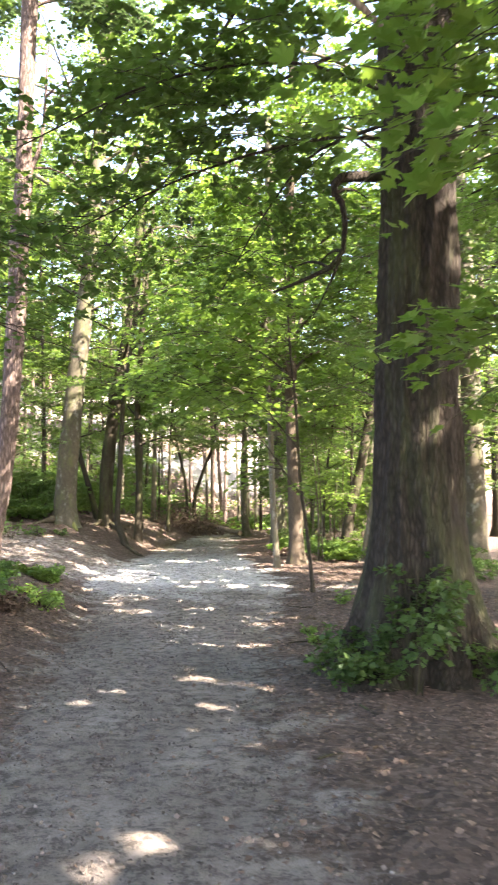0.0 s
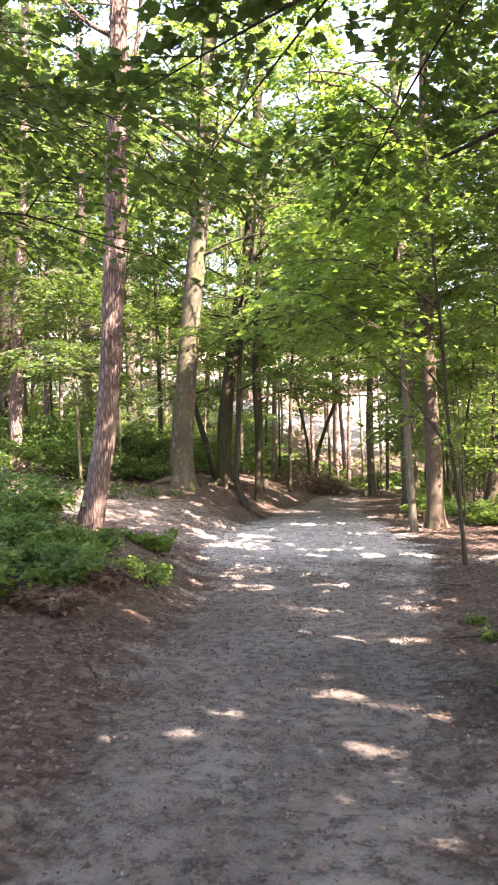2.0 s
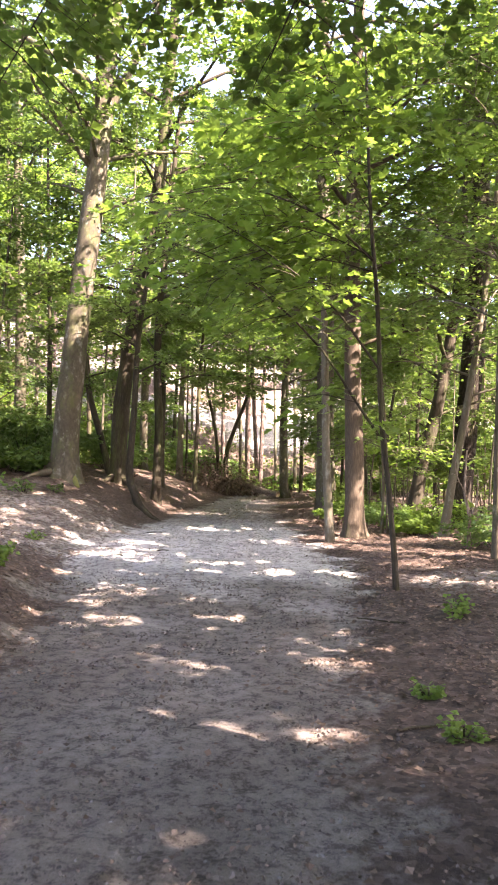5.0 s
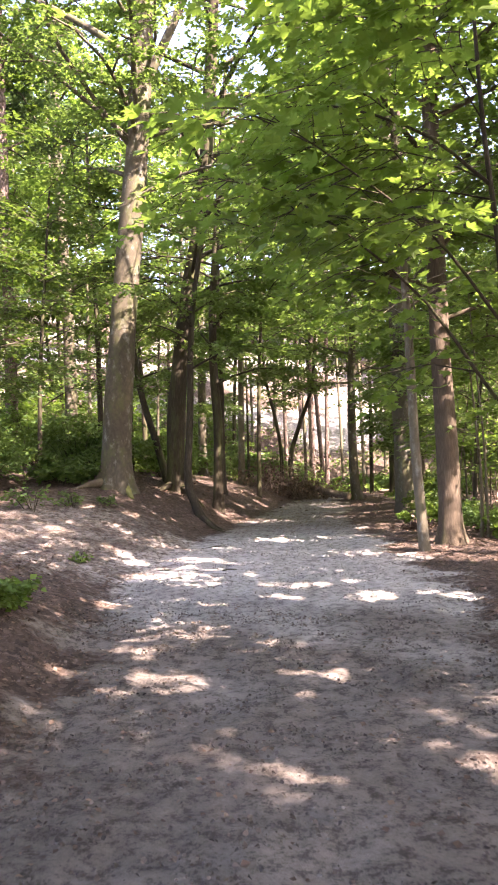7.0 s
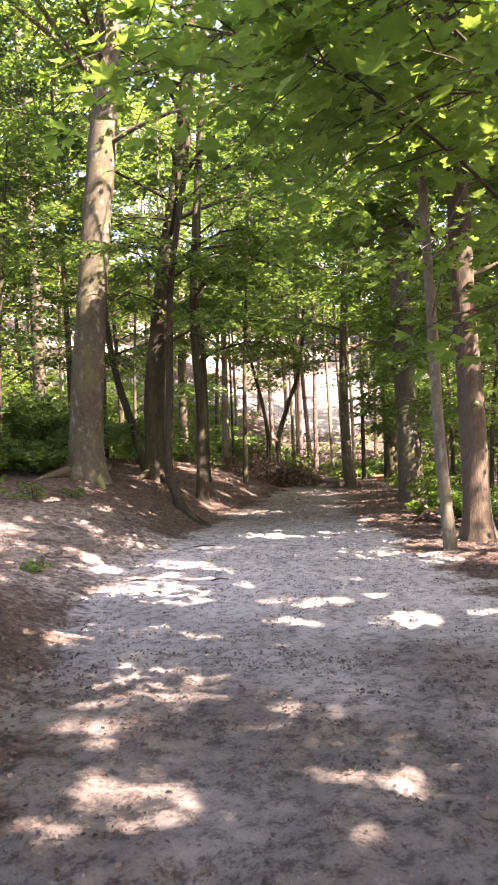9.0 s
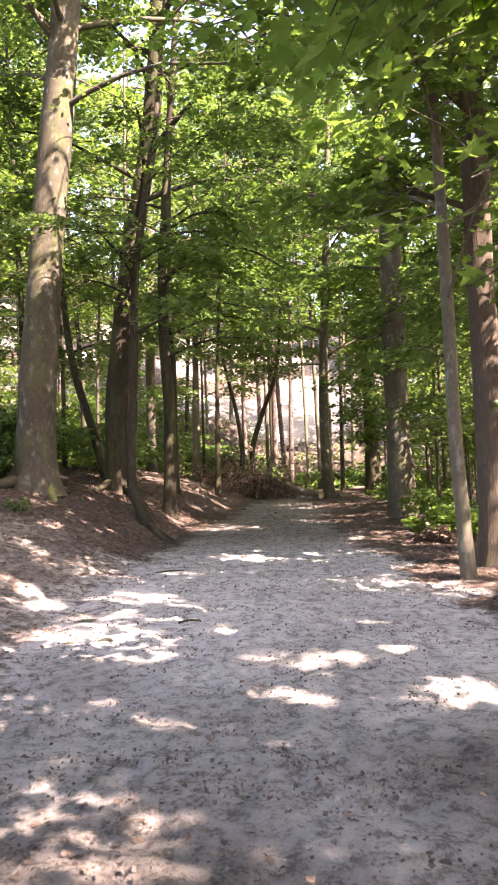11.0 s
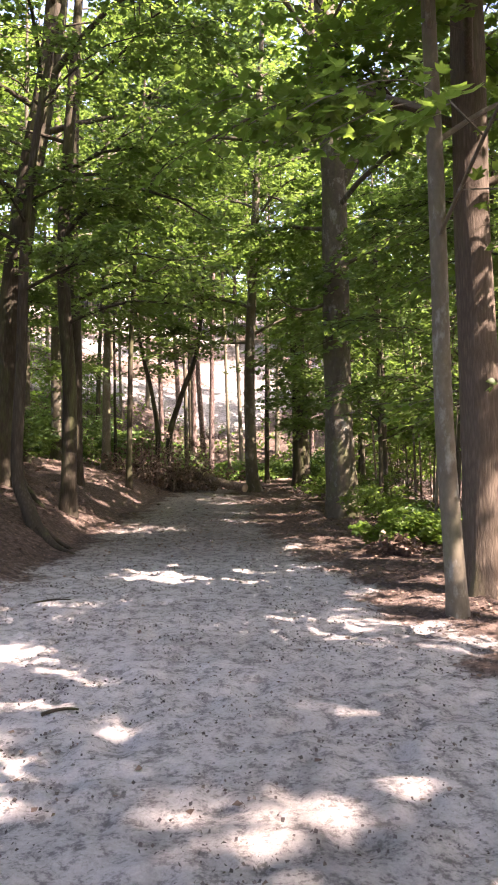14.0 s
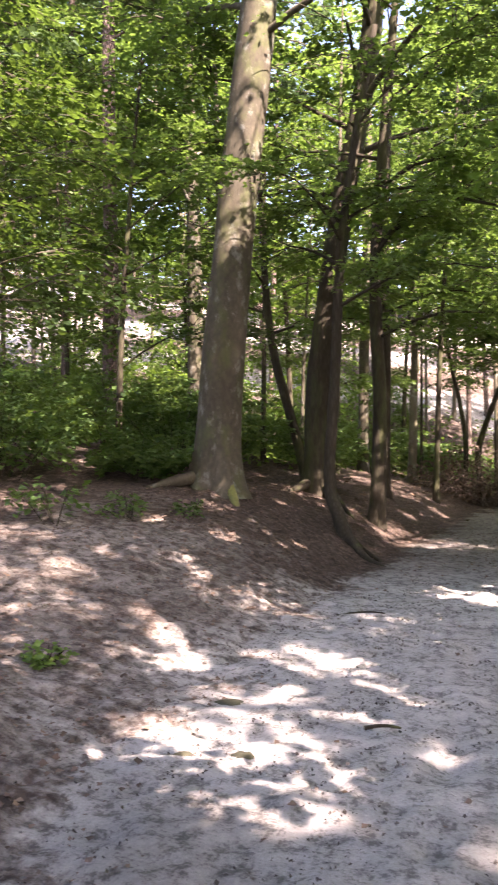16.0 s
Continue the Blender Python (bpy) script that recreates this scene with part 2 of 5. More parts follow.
def ground_material():
    m, nt, out = shader("forest_ground")
    tc = nt.nodes.new("ShaderNodeTexCoord")
    p = tc.outputs["Object"]
    zone = nt.nodes.new("ShaderNodeAttribute")
    zone.attribute_name = "sand"
    pale = nt.nodes.new("ShaderNodeAttribute")
    pale.attribute_name = "pale"
    tread = nt.nodes.new("ShaderNodeAttribute")
    tread.attribute_name = "tread"
    n1, n2, n3 = noise_tex(nt, p, 1.3, 5), noise_tex(nt, p, 9.0, 6, 0.65), noise_tex(nt, p, 60.0, 4, 0.7)
    n4 = noise_tex(nt, p, 42.0, 7, 0.75)
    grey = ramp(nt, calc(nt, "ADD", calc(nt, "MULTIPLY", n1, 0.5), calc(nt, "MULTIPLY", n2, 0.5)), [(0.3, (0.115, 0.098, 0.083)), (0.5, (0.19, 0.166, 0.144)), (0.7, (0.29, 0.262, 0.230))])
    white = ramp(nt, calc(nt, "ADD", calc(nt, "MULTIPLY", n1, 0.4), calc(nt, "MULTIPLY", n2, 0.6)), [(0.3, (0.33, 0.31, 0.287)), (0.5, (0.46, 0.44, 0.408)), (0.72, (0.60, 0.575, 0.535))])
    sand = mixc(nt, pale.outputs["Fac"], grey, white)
    # Dark mottling: trodden crumbs, deepened also for the shading in footprints.
    crumbs = ramp(nt, calc(nt, "ADD", n4, calc(nt, "MULTIPLY", calc(nt, "SUBTRACT", n2, 0.5), 0.9)), [(0.37, (0.3,) * 3), (0.5, (1, 1, 1))])
    sand = mixc(nt, 0.72, sand, crumbs, "MULTIPLY")
    grains = ramp(nt, n3, [(0.3, (0.72, 0.72, 0.72)), (0.6, (1.08, 1.07, 1.05))])
    sand = mixc(nt, 0.7, sand, grains, "MULTIPLY")
    soil = ramp(nt, calc(nt, "ADD", calc(nt, "MULTIPLY", n2, 0.55), calc(nt, "MULTIPLY", n4, 0.5)), [(0.32, (0.034, 0.027, 0.023)), (0.5, (0.084, 0.062, 0.051)), (0.7, (0.17, 0.13, 0.108))])
    cell = node(nt, "TexVoronoi", Vector=p, Scale=19.0)
    scraps = ramp(nt, cell.outputs["Color"], [(0.2, (0.036, 0.027, 0.022)), (0.55, (0.092, 0.067, 0.050)), (0.9, (0.21, 0.157, 0.122))])
    soil = mixc(nt, 0.5, soil, scraps)
    keep = calc(nt, "ADD", zone.outputs["Fac"], calc(nt, "MULTIPLY", calc(nt, "SUBTRACT", n2, 0.5), 1.1))
    keep = ramp(nt, calc(nt, "ADD", keep, calc(nt, "MULTIPLY", calc(nt, "SUBTRACT", n1, 0.5), 0.7)), [(0.32, (0, 0, 0)), (0.68, (1, 1, 1))])
    col = mixc(nt, keep, soil, sand)
    col = mixc(nt, calc(nt, "MULTIPLY", tread.outputs["Fac"], 0.3), col, (0.13, 0.12, 0.115))
    h = calc(nt, "ADD", calc(nt, "MULTIPLY", n2, 1.0), calc(nt, "ADD", calc(nt, "MULTIPLY", n4, 0.6), calc(nt, "MULTIPLY", n3, 0.25)))
    bump = node(nt, "Bump", Height=h, Strength=0.9, Distance=0.045)
    b = node(nt, "BsdfPrincipled", Base_Color=col, Roughness=0.95, Normal=bump.outputs[0])
    b.inputs["Specular IOR Level"].default_value = 0.15
    nt.links.new(b.outputs[0], out.inputs[0])
    return m


GROUND = ground_material()
gxs = spaced([(-400, -80, 40), (-80, -30, 5), (-30, -12, 1.2), (-12, -6, 0.3), (-6, -4, 0.09), (-4, 1.4, 0.042), (1.4, 3.5, 0.09), (3.5, 8, 0.3), (8, 30, 1.2), (30, 80, 5), (80, 400, 40)])
gys = spaced([(-400, -60, 40), (-60, -10, 4), (-10, 0, 0.5), (0, 12, 0.08), (12, 22, 0.042), (22, 26, 0.1), (26, 40, 0.16), (40, 90, 0.8), (90, 400, 31)])
X, Y = np.meshgrid(gxs, gys)
Z = ground_z(X, Y)
nx, ny = len(gxs), len(gys)
idx = np.arange(nx * ny).reshape(ny, nx)
quads = np.stack([idx[:-1, :-1], idx[:-1, 1:], idx[1:, 1:], idx[1:, :-1]], -1).reshape(-1, 4)
me = link_mesh("ground", np.stack([X, Y, Z], -1).reshape(-1, 3), quads, GROUND)
inside = np.minimum(X - edge_left(Y), edge_right(Y) - X) + waves(X, Y, 8, 1.6) * 0.22 - 3 * soft(43, 47, Y) - 0.42 * soft(21.5, 25.5, Y + waves(X, Y, 12, 2.5)) * soft(46, 40, Y)
sandy = soft(-0.7, 0.5, inside)
# Pale sand on the slope, its share raised to look fully sunlit.
hillside = soft(50, 58, Y - 0.3 * np.minimum(X, 0)) * np.clip(0.45 + 0.35 * waves(X, Y, 9, 14) + 0.75 * soft(1.2, 0.2, np.hypot((X + 1.0) / 3.0, (Y - 54) / 6.0)), 0, 1)
# Second ellipse paints the eastern sunlit spot lighter, where its sun break falls.
side_patch = 0.56 * soft(1.4, 0.3, np.hypot((X + 5.2) / 3.2, (Y - 19.5) / 5.0)) + 0.75 * soft(1.3, 0.3, np.hypot((X - 2.6) / 1.6, (Y - 15.2) / 1.6))
in_path = soft(-0.8, 0.4, inside)
sandy = np.clip(np.maximum(np.maximum(sandy, hillside), side_patch), 0, 1)
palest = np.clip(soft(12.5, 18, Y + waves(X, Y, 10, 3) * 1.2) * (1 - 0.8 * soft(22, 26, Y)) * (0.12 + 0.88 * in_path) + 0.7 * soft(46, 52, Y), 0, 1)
rut = np.zeros_like(X)
for x0, w, bend in ((-0.95, 0.04, 0.15), (-1.35, 0.035, -0.1), (-0.2, 0.035, 0.1)):
    cx = x0 + bend * np.sin(Y * 0.45) - 0.02 * (Y - 10)
    rut = np.maximum(rut, np.exp(-((X - cx) / w) ** 2) * soft(0.1, 0.6, waves(X * 0.3, Y, 11, 4) + 0.4))
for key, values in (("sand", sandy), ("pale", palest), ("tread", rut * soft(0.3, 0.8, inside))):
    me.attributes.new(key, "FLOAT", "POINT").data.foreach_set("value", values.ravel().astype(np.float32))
tagged(new("ground", me), "grey sandy footpath between banks of brown leaf litter", "ground", kind="structure")


# ---- builders for trees ----
def smooth_path(points, n):
    """A smooth line through the points, n steps."""
    pts = np.asarray(points, float)
    if len(pts) == 2:
        return pts[0] + (pts[1] - pts[0]) * np.linspace(0, 1, n)[:, None]
    ext = np.vstack([2 * pts[0] - pts[1], pts, 2 * pts[-1] - pts[-2]])
    u = np.linspace(0, len(pts) - 1 - 1e-6, n)
    i = u.astype(int)
    f = (u - i)[:, None]
    a, b, c, d = ext[i], ext[i + 1], ext[i + 2], ext[i + 3]
    return 0.5 * (2 * b + (c - a) * f + (2 * a - 5 * b + 4 * c - d) * f ** 2 + (3 * b - a - 3 * c + d) * f ** 3)


def tube(path, radii, segs, rough=0.0, flare=0.0, ribs=5, seed=0, furrow=0.0, flare_h=0.32):
    """A tapered tube along a line: vertices and quads, closed at its end. flare: roots that spread at the base."""
    path, radii = np.asarray(path), np.asarray(radii)
    n = len(path)
    tang = np.gradient(path, axis=0)
    tang /= np.linalg.norm(tang, axis=1)[:, None] + 1e-9
    ref = np.array([1.0, 0, 0]) if abs(tang[0][0]) < 0.8 else np.array([0, 1.0, 0])
    side = ref - tang * (tang @ ref)[:, None]
    side /= np.linalg.norm(side, axis=1)[:, None] + 1e-9
    up = np.cross(tang, side)
    th = np.linspace(0, 2 * np.pi, segs, endpoint=False)
    along = np.concatenate([[0], np.cumsum(np.linalg.norm(np.diff(path, axis=0), axis=1))])
    rng = np.random.default_rng(seed)
    r = np.repeat(radii[:, None], segs, 1)
    if rough:
        for k in range(7):
            a, f, p = rng.integers(1, 5), rng.uniform(0.6, 3.5), rng.uniform(0, 6.28)
            r = r * (1 + rough / 2.2 * np.sin(a * th[None] + f * along[:, None] + p))
    if furrow:
        for k in range(6):
            a, f, p = rng.integers(9, 30), rng.uniform(0.5, 3.0), rng.uniform(0, 6.28)
            w = 1.4 * np.sin(along[:, None] * rng.uniform(1, 4) + p)
            r = r + furrow * (np.abs(np.sin(a * th[None] / 2 + w * f * 0.4 + p)) - 0.5)
    if flare:
        p = rng.uniform(0, 6.28)
        lobes = 0.55 + 0.45 * np.cos(ribs * th + p) * np.cos(2 * th + p * 2)
        r = r * (1 + flare * np.exp(-along[:, None] / flare_h) * lobes[None])
    v = path[:, None] + r[..., None] * (np.cos(th)[None, :, None] * side[:, None] + np.sin(th)[None, :, None] * up[:, None])
    v = np.vstack([v.reshape(-1, 3), path[-1] + tang[-1] * radii[-1] * 0.6])
    i = np.arange(n * segs).reshape(n, segs)
    j = np.roll(i, -1, 1)
    q = np.stack([i[:-1], j[:-1], j[1:], i[1:]], -1).reshape(-1, 4)
    t = np.stack([i[-1], j[-1], np.full(segs, n * segs)], -1)
    return v, q, t


def join(pieces):
    """Several (verts, quads, tris) as one."""
    vs, qs, ts, k = [], [], [], 0
    for v, q, t in pieces:
        vs.append(v), qs.append(q + k), ts.append(t + k)
        k += len(v)
    return np.vstack(vs), [np.vstack(qs), np.vstack(ts)]


LEAF_PLAIN = np.array([(0, 0, 0), (0.5, 0.42, 0.10), (0, 1, -0.06), (-0.5, 0.42, 0.10)])
PLAIN_FACES = np.array([(0, 1, 2), (0, 2, 3)])
LEAF_LOBED = np.array([(0, 0, 0), (0.22, 0.06, 0.03), (0.56, 0.30, 0.08), (0.30, 0.42, 0.04), (0.46, 0.78, 0.05), (0.16, 0.70, 0.02), (0, 1.05, -0.08),
                       (-0.16, 0.70, 0.02), (-0.46, 0.78, 0.05), (-0.30, 0.42, 0.04), (-0.56, 0.30, 0.08), (-0.22, 0.06, 0.03), (0, 0.42, -0.03)])
LOBED_FACES = np.array([(i, i + 1, 12) for i in range(11)] + [(11, 0, 12)])


def leaves(at, out, normal, size, lobed=False):
    """Many leaves: where each stalk ends, which way each points, its upper side and its length."""
    z = normal / (np.linalg.norm(normal, axis=1)[:, None] + 1e-9)
    y = out - z * np.sum(out * z, 1)[:, None]
    y /= np.linalg.norm(y, axis=1)[:, None] + 1e-9
    x = np.cross(y, z)
    shape, faces = (LEAF_LOBED, LOBED_FACES) if lobed else (LEAF_PLAIN, PLAIN_FACES)
    v = at[:, None] + size[:, None, None] * (shape[None, :, :1] * x[:, None] + shape[None, :, 1:2] * y[:, None] + shape[None, :, 2:] * z[:, None])
    f = faces[None] + (np.arange(len(at)) * len(shape))[:, None, None]
    return v.reshape(-1, 3), f.reshape(-1, 3)


# Breaks in the canopy through which the sun falls: a place that it reaches, and the break's half width.
# On the ground: across, along, half width.
FLECKS_START = [(-0.71, 3.66, 0.20), (-0.53, 3.91, 0.20), (-0.03, 3.96, 0.17), (-0.26, 6.62, 0.17), (-1.93, 6.70, 0.17), (-0.29, 6.72, 0.17), (-1.39, 6.73, 0.18), (-1.19, 7.14, 0.17), (0.06, 7.32, 0.17), (-0.22, 7.34, 0.17), (-0.41, 7.44, 0.17), (-0.54, 7.65, 0.20), (-1.67, 7.95, 0.17)]
FLECKS_OAK = [(-0.57, 9.42, 0.24), (-0.02, 9.48, 0.21), (-1.37, 9.56, 0.24), (-1.65, 9.74, 0.17), (-0.98, 9.76, 0.17), (-2.65, 9.80, 0.25), (-1.92, 9.85, 0.28), (-1.45, 9.90, 0.17), (-0.88, 10.91, 0.17), (0.18, 11.07, 0.28), (0.26, 11.24, 0.17)]
FLECKS_HALFWAY = [(-2.92, 11.70, 0.15), (-0.86, 12.34, 0.14), (-2.19, 12.37, 0.14), (-1.94, 12.66, 0.33), (-2.67, 12.72, 0.18), (-0.65, 12.75, 0.15), (-1.01, 12.83, 0.14), (-2.27, 13.40, 0.32), (-1.34, 13.49, 0.14), (-2.07, 13.53, 0.14), (-1.20, 13.74, 0.14)]
FLECKS_SAND = [(-3.13, 15.43, 0.27), (-2.03, 15.46, 0.17), (-1.09, 15.80, 0.14), (-1.24, 15.84, 0.23), (-0.43, 15.84, 0.17), (-1.27, 15.98, 0.17), (-0.25, 16.00, 0.27), (0.61, 16.04, 0.31), (-0.20, 16.18, 0.23), (0.35, 16.26, 0.23), (-1.26, 16.62, 0.14), (-1.20, 16.81, 0.31), (-1.46, 16.90, 0.21), (-1.00, 16.90, 0.17), (-2.58, 17.03, 0.14), (-0.52, 17.07, 0.14)]
FLECKS_WIDE = [(-2.74, 17.81, 0.33), (-3.28, 17.86, 0.35), (-1.86, 17.90, 0.19), (-0.55, 17.95, 0.15), (-0.87, 18.09, 0.15), (-2.05, 18.36, 0.17), (-3.07, 18.42, 0.41), (-2.84, 18.47, 0.28), (-2.38, 18.48, 0.50), (-2.06, 18.69, 0.15), (-2.65, 18.90, 0.46), (-3.72, 19.02, 0.22), (-2.88, 19.18, 0.61), (-4.06, 19.39, 0.23), (-4.40, 19.73, 0.25), (-0.42, 19.78, 0.15)]
FLECKS_FAR = [(-4.29, 20.60, 0.22), (-4.81, 21.39, 0.24), (-1.92, 22.71, 0.47), (-1.01, 22.73, 0.29), (-4.82, 22.74, 0.26), (-2.04, 23.13, 0.43), (-4.67, 23.58, 0.24), (-4.20, 23.81, 0.21), (0.13, 24.75, 0.38)]
FLECKS = FLECKS_START + FLECKS_OAK + FLECKS_HALFWAY + FLECKS_SAND + FLECKS_WIDE + FLECKS_FAR
GAPS_EAST = [(1.3, 20.85, 0.2, 0.8), (0.72, 20.1, 0.1, 0.3), (1.5, 38.2, 0.4, 0.5), (2.6, 15.2, -0.2, 0.9), (1.9, 17.0, -0.2, 0.5), (3.0, 19.0, -0.2, 0.6), (2.2, 8.4, -0.1, 0.4), (3.0, 10.5, -0.1, 0.6)]
GAPS_BANK = [(-4.4, 21.0, 0.2, 0.25), (-5.2, 20.0, 0.3, 0.3), (-5.6, 22.4, 0.6, 0.25), (-4.2, 23.2, 0.3, 0.2), (-6.2, 18.8, 0.6, 0.35), (-3.6, 30.5, 0.1, 0.3), (-3.2, 33.0, 0.0, 0.35)]
GAPS_CLEARING = [(-13.0, 36.0, 1.5, 2.6), (-10.0, 39.0, 1.0, 2.0), (-16.0, 40.0, 1.5, 2.8), (-8.0, 42.0, 1.0, 1.4), (-18.0, 33.0, 2.0, 2.0), (-11.0, 33.0, 1.5, 1.0), (-2.0, 55.0, 3.5, 3.0), (2.0, 58.0, 5.0, 3.0), (-6.0, 56.0, 4.0, 3.0), (-10.0, 52.0, 4.0, 3.0), (5.0, 55.0, 4.0, 2.5), (-14.0, 50.0, 5.0, 3.0)]
GAPS_THICKET = [(3.2, 22.0, 1.5, 1.4), (2.8, 25.0, 2.0, 1.2), (4.0, 20.0, 2.0, 1.4), (3.0, 28.0, 2.0, 1.0), (4.5, 17.0, 2.0, 1.2), (5.0, 23.0, 3.0, 1.3), (2.5, 14.0, 6.0, 0.5), (-1.0, 44.0, 3.0, 2.0), (-4.0, 44.0, 3.0, 1.6), (2.5, 43.0, 2.0, 1.5), (0.5, 24.0, 7.0, 1.0), (-1.0, 30.0, 6.0, 1.2), (-2.2, 26.0, 8.0, 1.0), (1.2, 18.0, 6.0, 0.6), (-2.5, 33.0, 7.0, 1.1)]
GAPS_LIGHT_WOOD = [(-8.0, 34.0, 2.5, 1.6), (-10.0, 33.0, 2.0, 1.6), (-9.0, 30.0, 2.0, 1.2), (2.9, 22.0, 2.6, 1.4), (3.2, 27.0, 3.0, 1.8), (3.8, 18.0, 3.0, 1.1), (2.6, 32.0, 3.0, 1.7), (1.6, 25.0, 5.5, 1.3), (0.4, 30.0, 7.0, 1.3), (4.5, 36.0, 3.0, 2.0)]
GAPS_SLOPE = [(-4.0, 52.0, 2.5, 4.0), (0.5, 54.0, 4.0, 4.0), (4.5, 52.0, 3.0, 3.5), (-8.5, 55.0, 4.0, 4.0), (-2.0, 60.0, 6.0, 4.5), (-12.0, 47.0, 2.0, 3.5)]
GAPS_UNDERSTOREY = [(0.5, 33.0, 8.0, 1.1), (-1.0, 27.0, 7.0, 1.0), (2.8, 31.0, 4.0, 0.8), (2.2, 11.5, 5.0, 0.45)]
GAPS_TRUNKS = [(-5.05, 24.5, 6.7, 0.95), (-5.2, 24.5, 5.6, 0.9), (-5.35, 24.5, 4.8, 0.4), (1.4, 21.0, 0.15, 0.35), (1.5, 21.0, 1.9, 0.2), (1.45, 20.9, 2.6, 0.18), (-4.05, 13.2, 3.6, 0.25), (-4.2, 13.1, 0.7, 0.16), (1.75, 7.3, 2.3, 0.16), (1.9, 7.3, 1.6, 0.12), (1.3, 41.0, 0.3, 0.4)]
BREAKS = [(x, y, gz(x, y), r) for x, y, r in FLECKS] + GAPS_EAST + GAPS_BANK + GAPS_CLEARING + GAPS_THICKET + GAPS_SLOPE + GAPS_LIGHT_WOOD + GAPS_UNDERSTOREY + GAPS_TRUNKS
BREAK_AT = np.array([b[:3] for b in BREAKS])
BREAK_R = np.array([b[3] for b in BREAKS])
WALK_Y = np.array([r[2] for r in ROWS])
WALK_X = np.array([r[1] for r in ROWS])


def open_to_sun(p):
    """Which of the points stand in no break of the canopy and clear of the walker."""
    s = np.array(SUN)
    keep = np.ones(len(p), bool)
    low, high = p.min(0), p.max(0)
    for c, r in zip(BREAK_AT, BREAK_R):
        reach = [(low[2] - c[2]) / s[2], (high[2] - c[2]) / s[2]]
        if reach[1] < 0 or any(max(c[i] + s[i] * reach[0], c[i] + s[i] * reach[1]) + 2 * r < low[i] or min(c[i] + s[i] * max(reach[0], 0), c[i] + s[i] * reach[1]) - 2 * r > high[i] for i in (0, 1)):
            continue
        d = p - c
        k = d @ s
        q = d - k[:, None] * s
        keep &= ~((np.sum(q * q, 1) < (0.8 * r * r) * (1 + 0.7 * np.sin(p[:, 0] * 5) * np.sin(p[:, 1] * 4 + c[0]))) & (k > 0.3) & (np.sin(p[:, 0] * 91 + p[:, 1] * 57) > -0.985))
    wx = np.interp(p[:, 1], WALK_Y, WALK_X)
    keep &= ~((np.abs(p[:, 0] - wx) < 1.1) & (p[:, 2] < 2.5) & (p[:, 1] < 15.2))
    return keep


def spray_leaves(rng, pos, dirs, length, count, size, droop, tilt=0.4, lobed=False, width=0.36, cull=True):
    """Flat fans of leaves, such as beech and maple twigs carry. pos, dirs: a fan's foot and heading; count leaves on each."""
    n = len(pos)
    k = np.repeat(np.arange(n), count)
    m = len(k)
    s = rng.uniform(0.05, 1, m) ** 0.8
    L = length[k]
    flat = dirs.copy()
    side = np.stack([-flat[:, 1], flat[:, 0], np.zeros(n)], 1)
    side /= np.linalg.norm(side, axis=1)[:, None] + 1e-9
    side = side + rng.normal(0, 0.22, (n, 1)) * np.array([[0, 0, 1.0]])
    w = width * L * np.sin(np.pi * (0.12 + 0.83 * s))
    lat = rng.uniform(-1, 1, m) * w
    p = pos[k] + dirs[k] * (s * L)[:, None] + side[k] * lat[:, None]
    p[:, 2] += -droop * L * s * s - 0.25 * np.abs(lat) + rng.normal(0, 0.025, m)
    nrm = np.stack([rng.normal(0, tilt, m), rng.normal(0, tilt, m), np.ones(m)], 1) + 0.5 * dirs[k] * droop
    out = dirs[k] + side[k] * (np.sign(lat) * rng.uniform(0.3, 1.3, m))[:, None] + np.stack([rng.normal(0, 0.3, m), rng.normal(0, 0.3, m), rng.normal(-0.2, 0.25, m)], 1)
    sz = size * rng.uniform(0.6, 1.25, m)
    if cull:
        ok = open_to_sun(p)
        p, out, nrm, sz = p[ok], out[ok], nrm[ok], sz[ok]
    return leaves(p, out, nrm, sz, lobed)


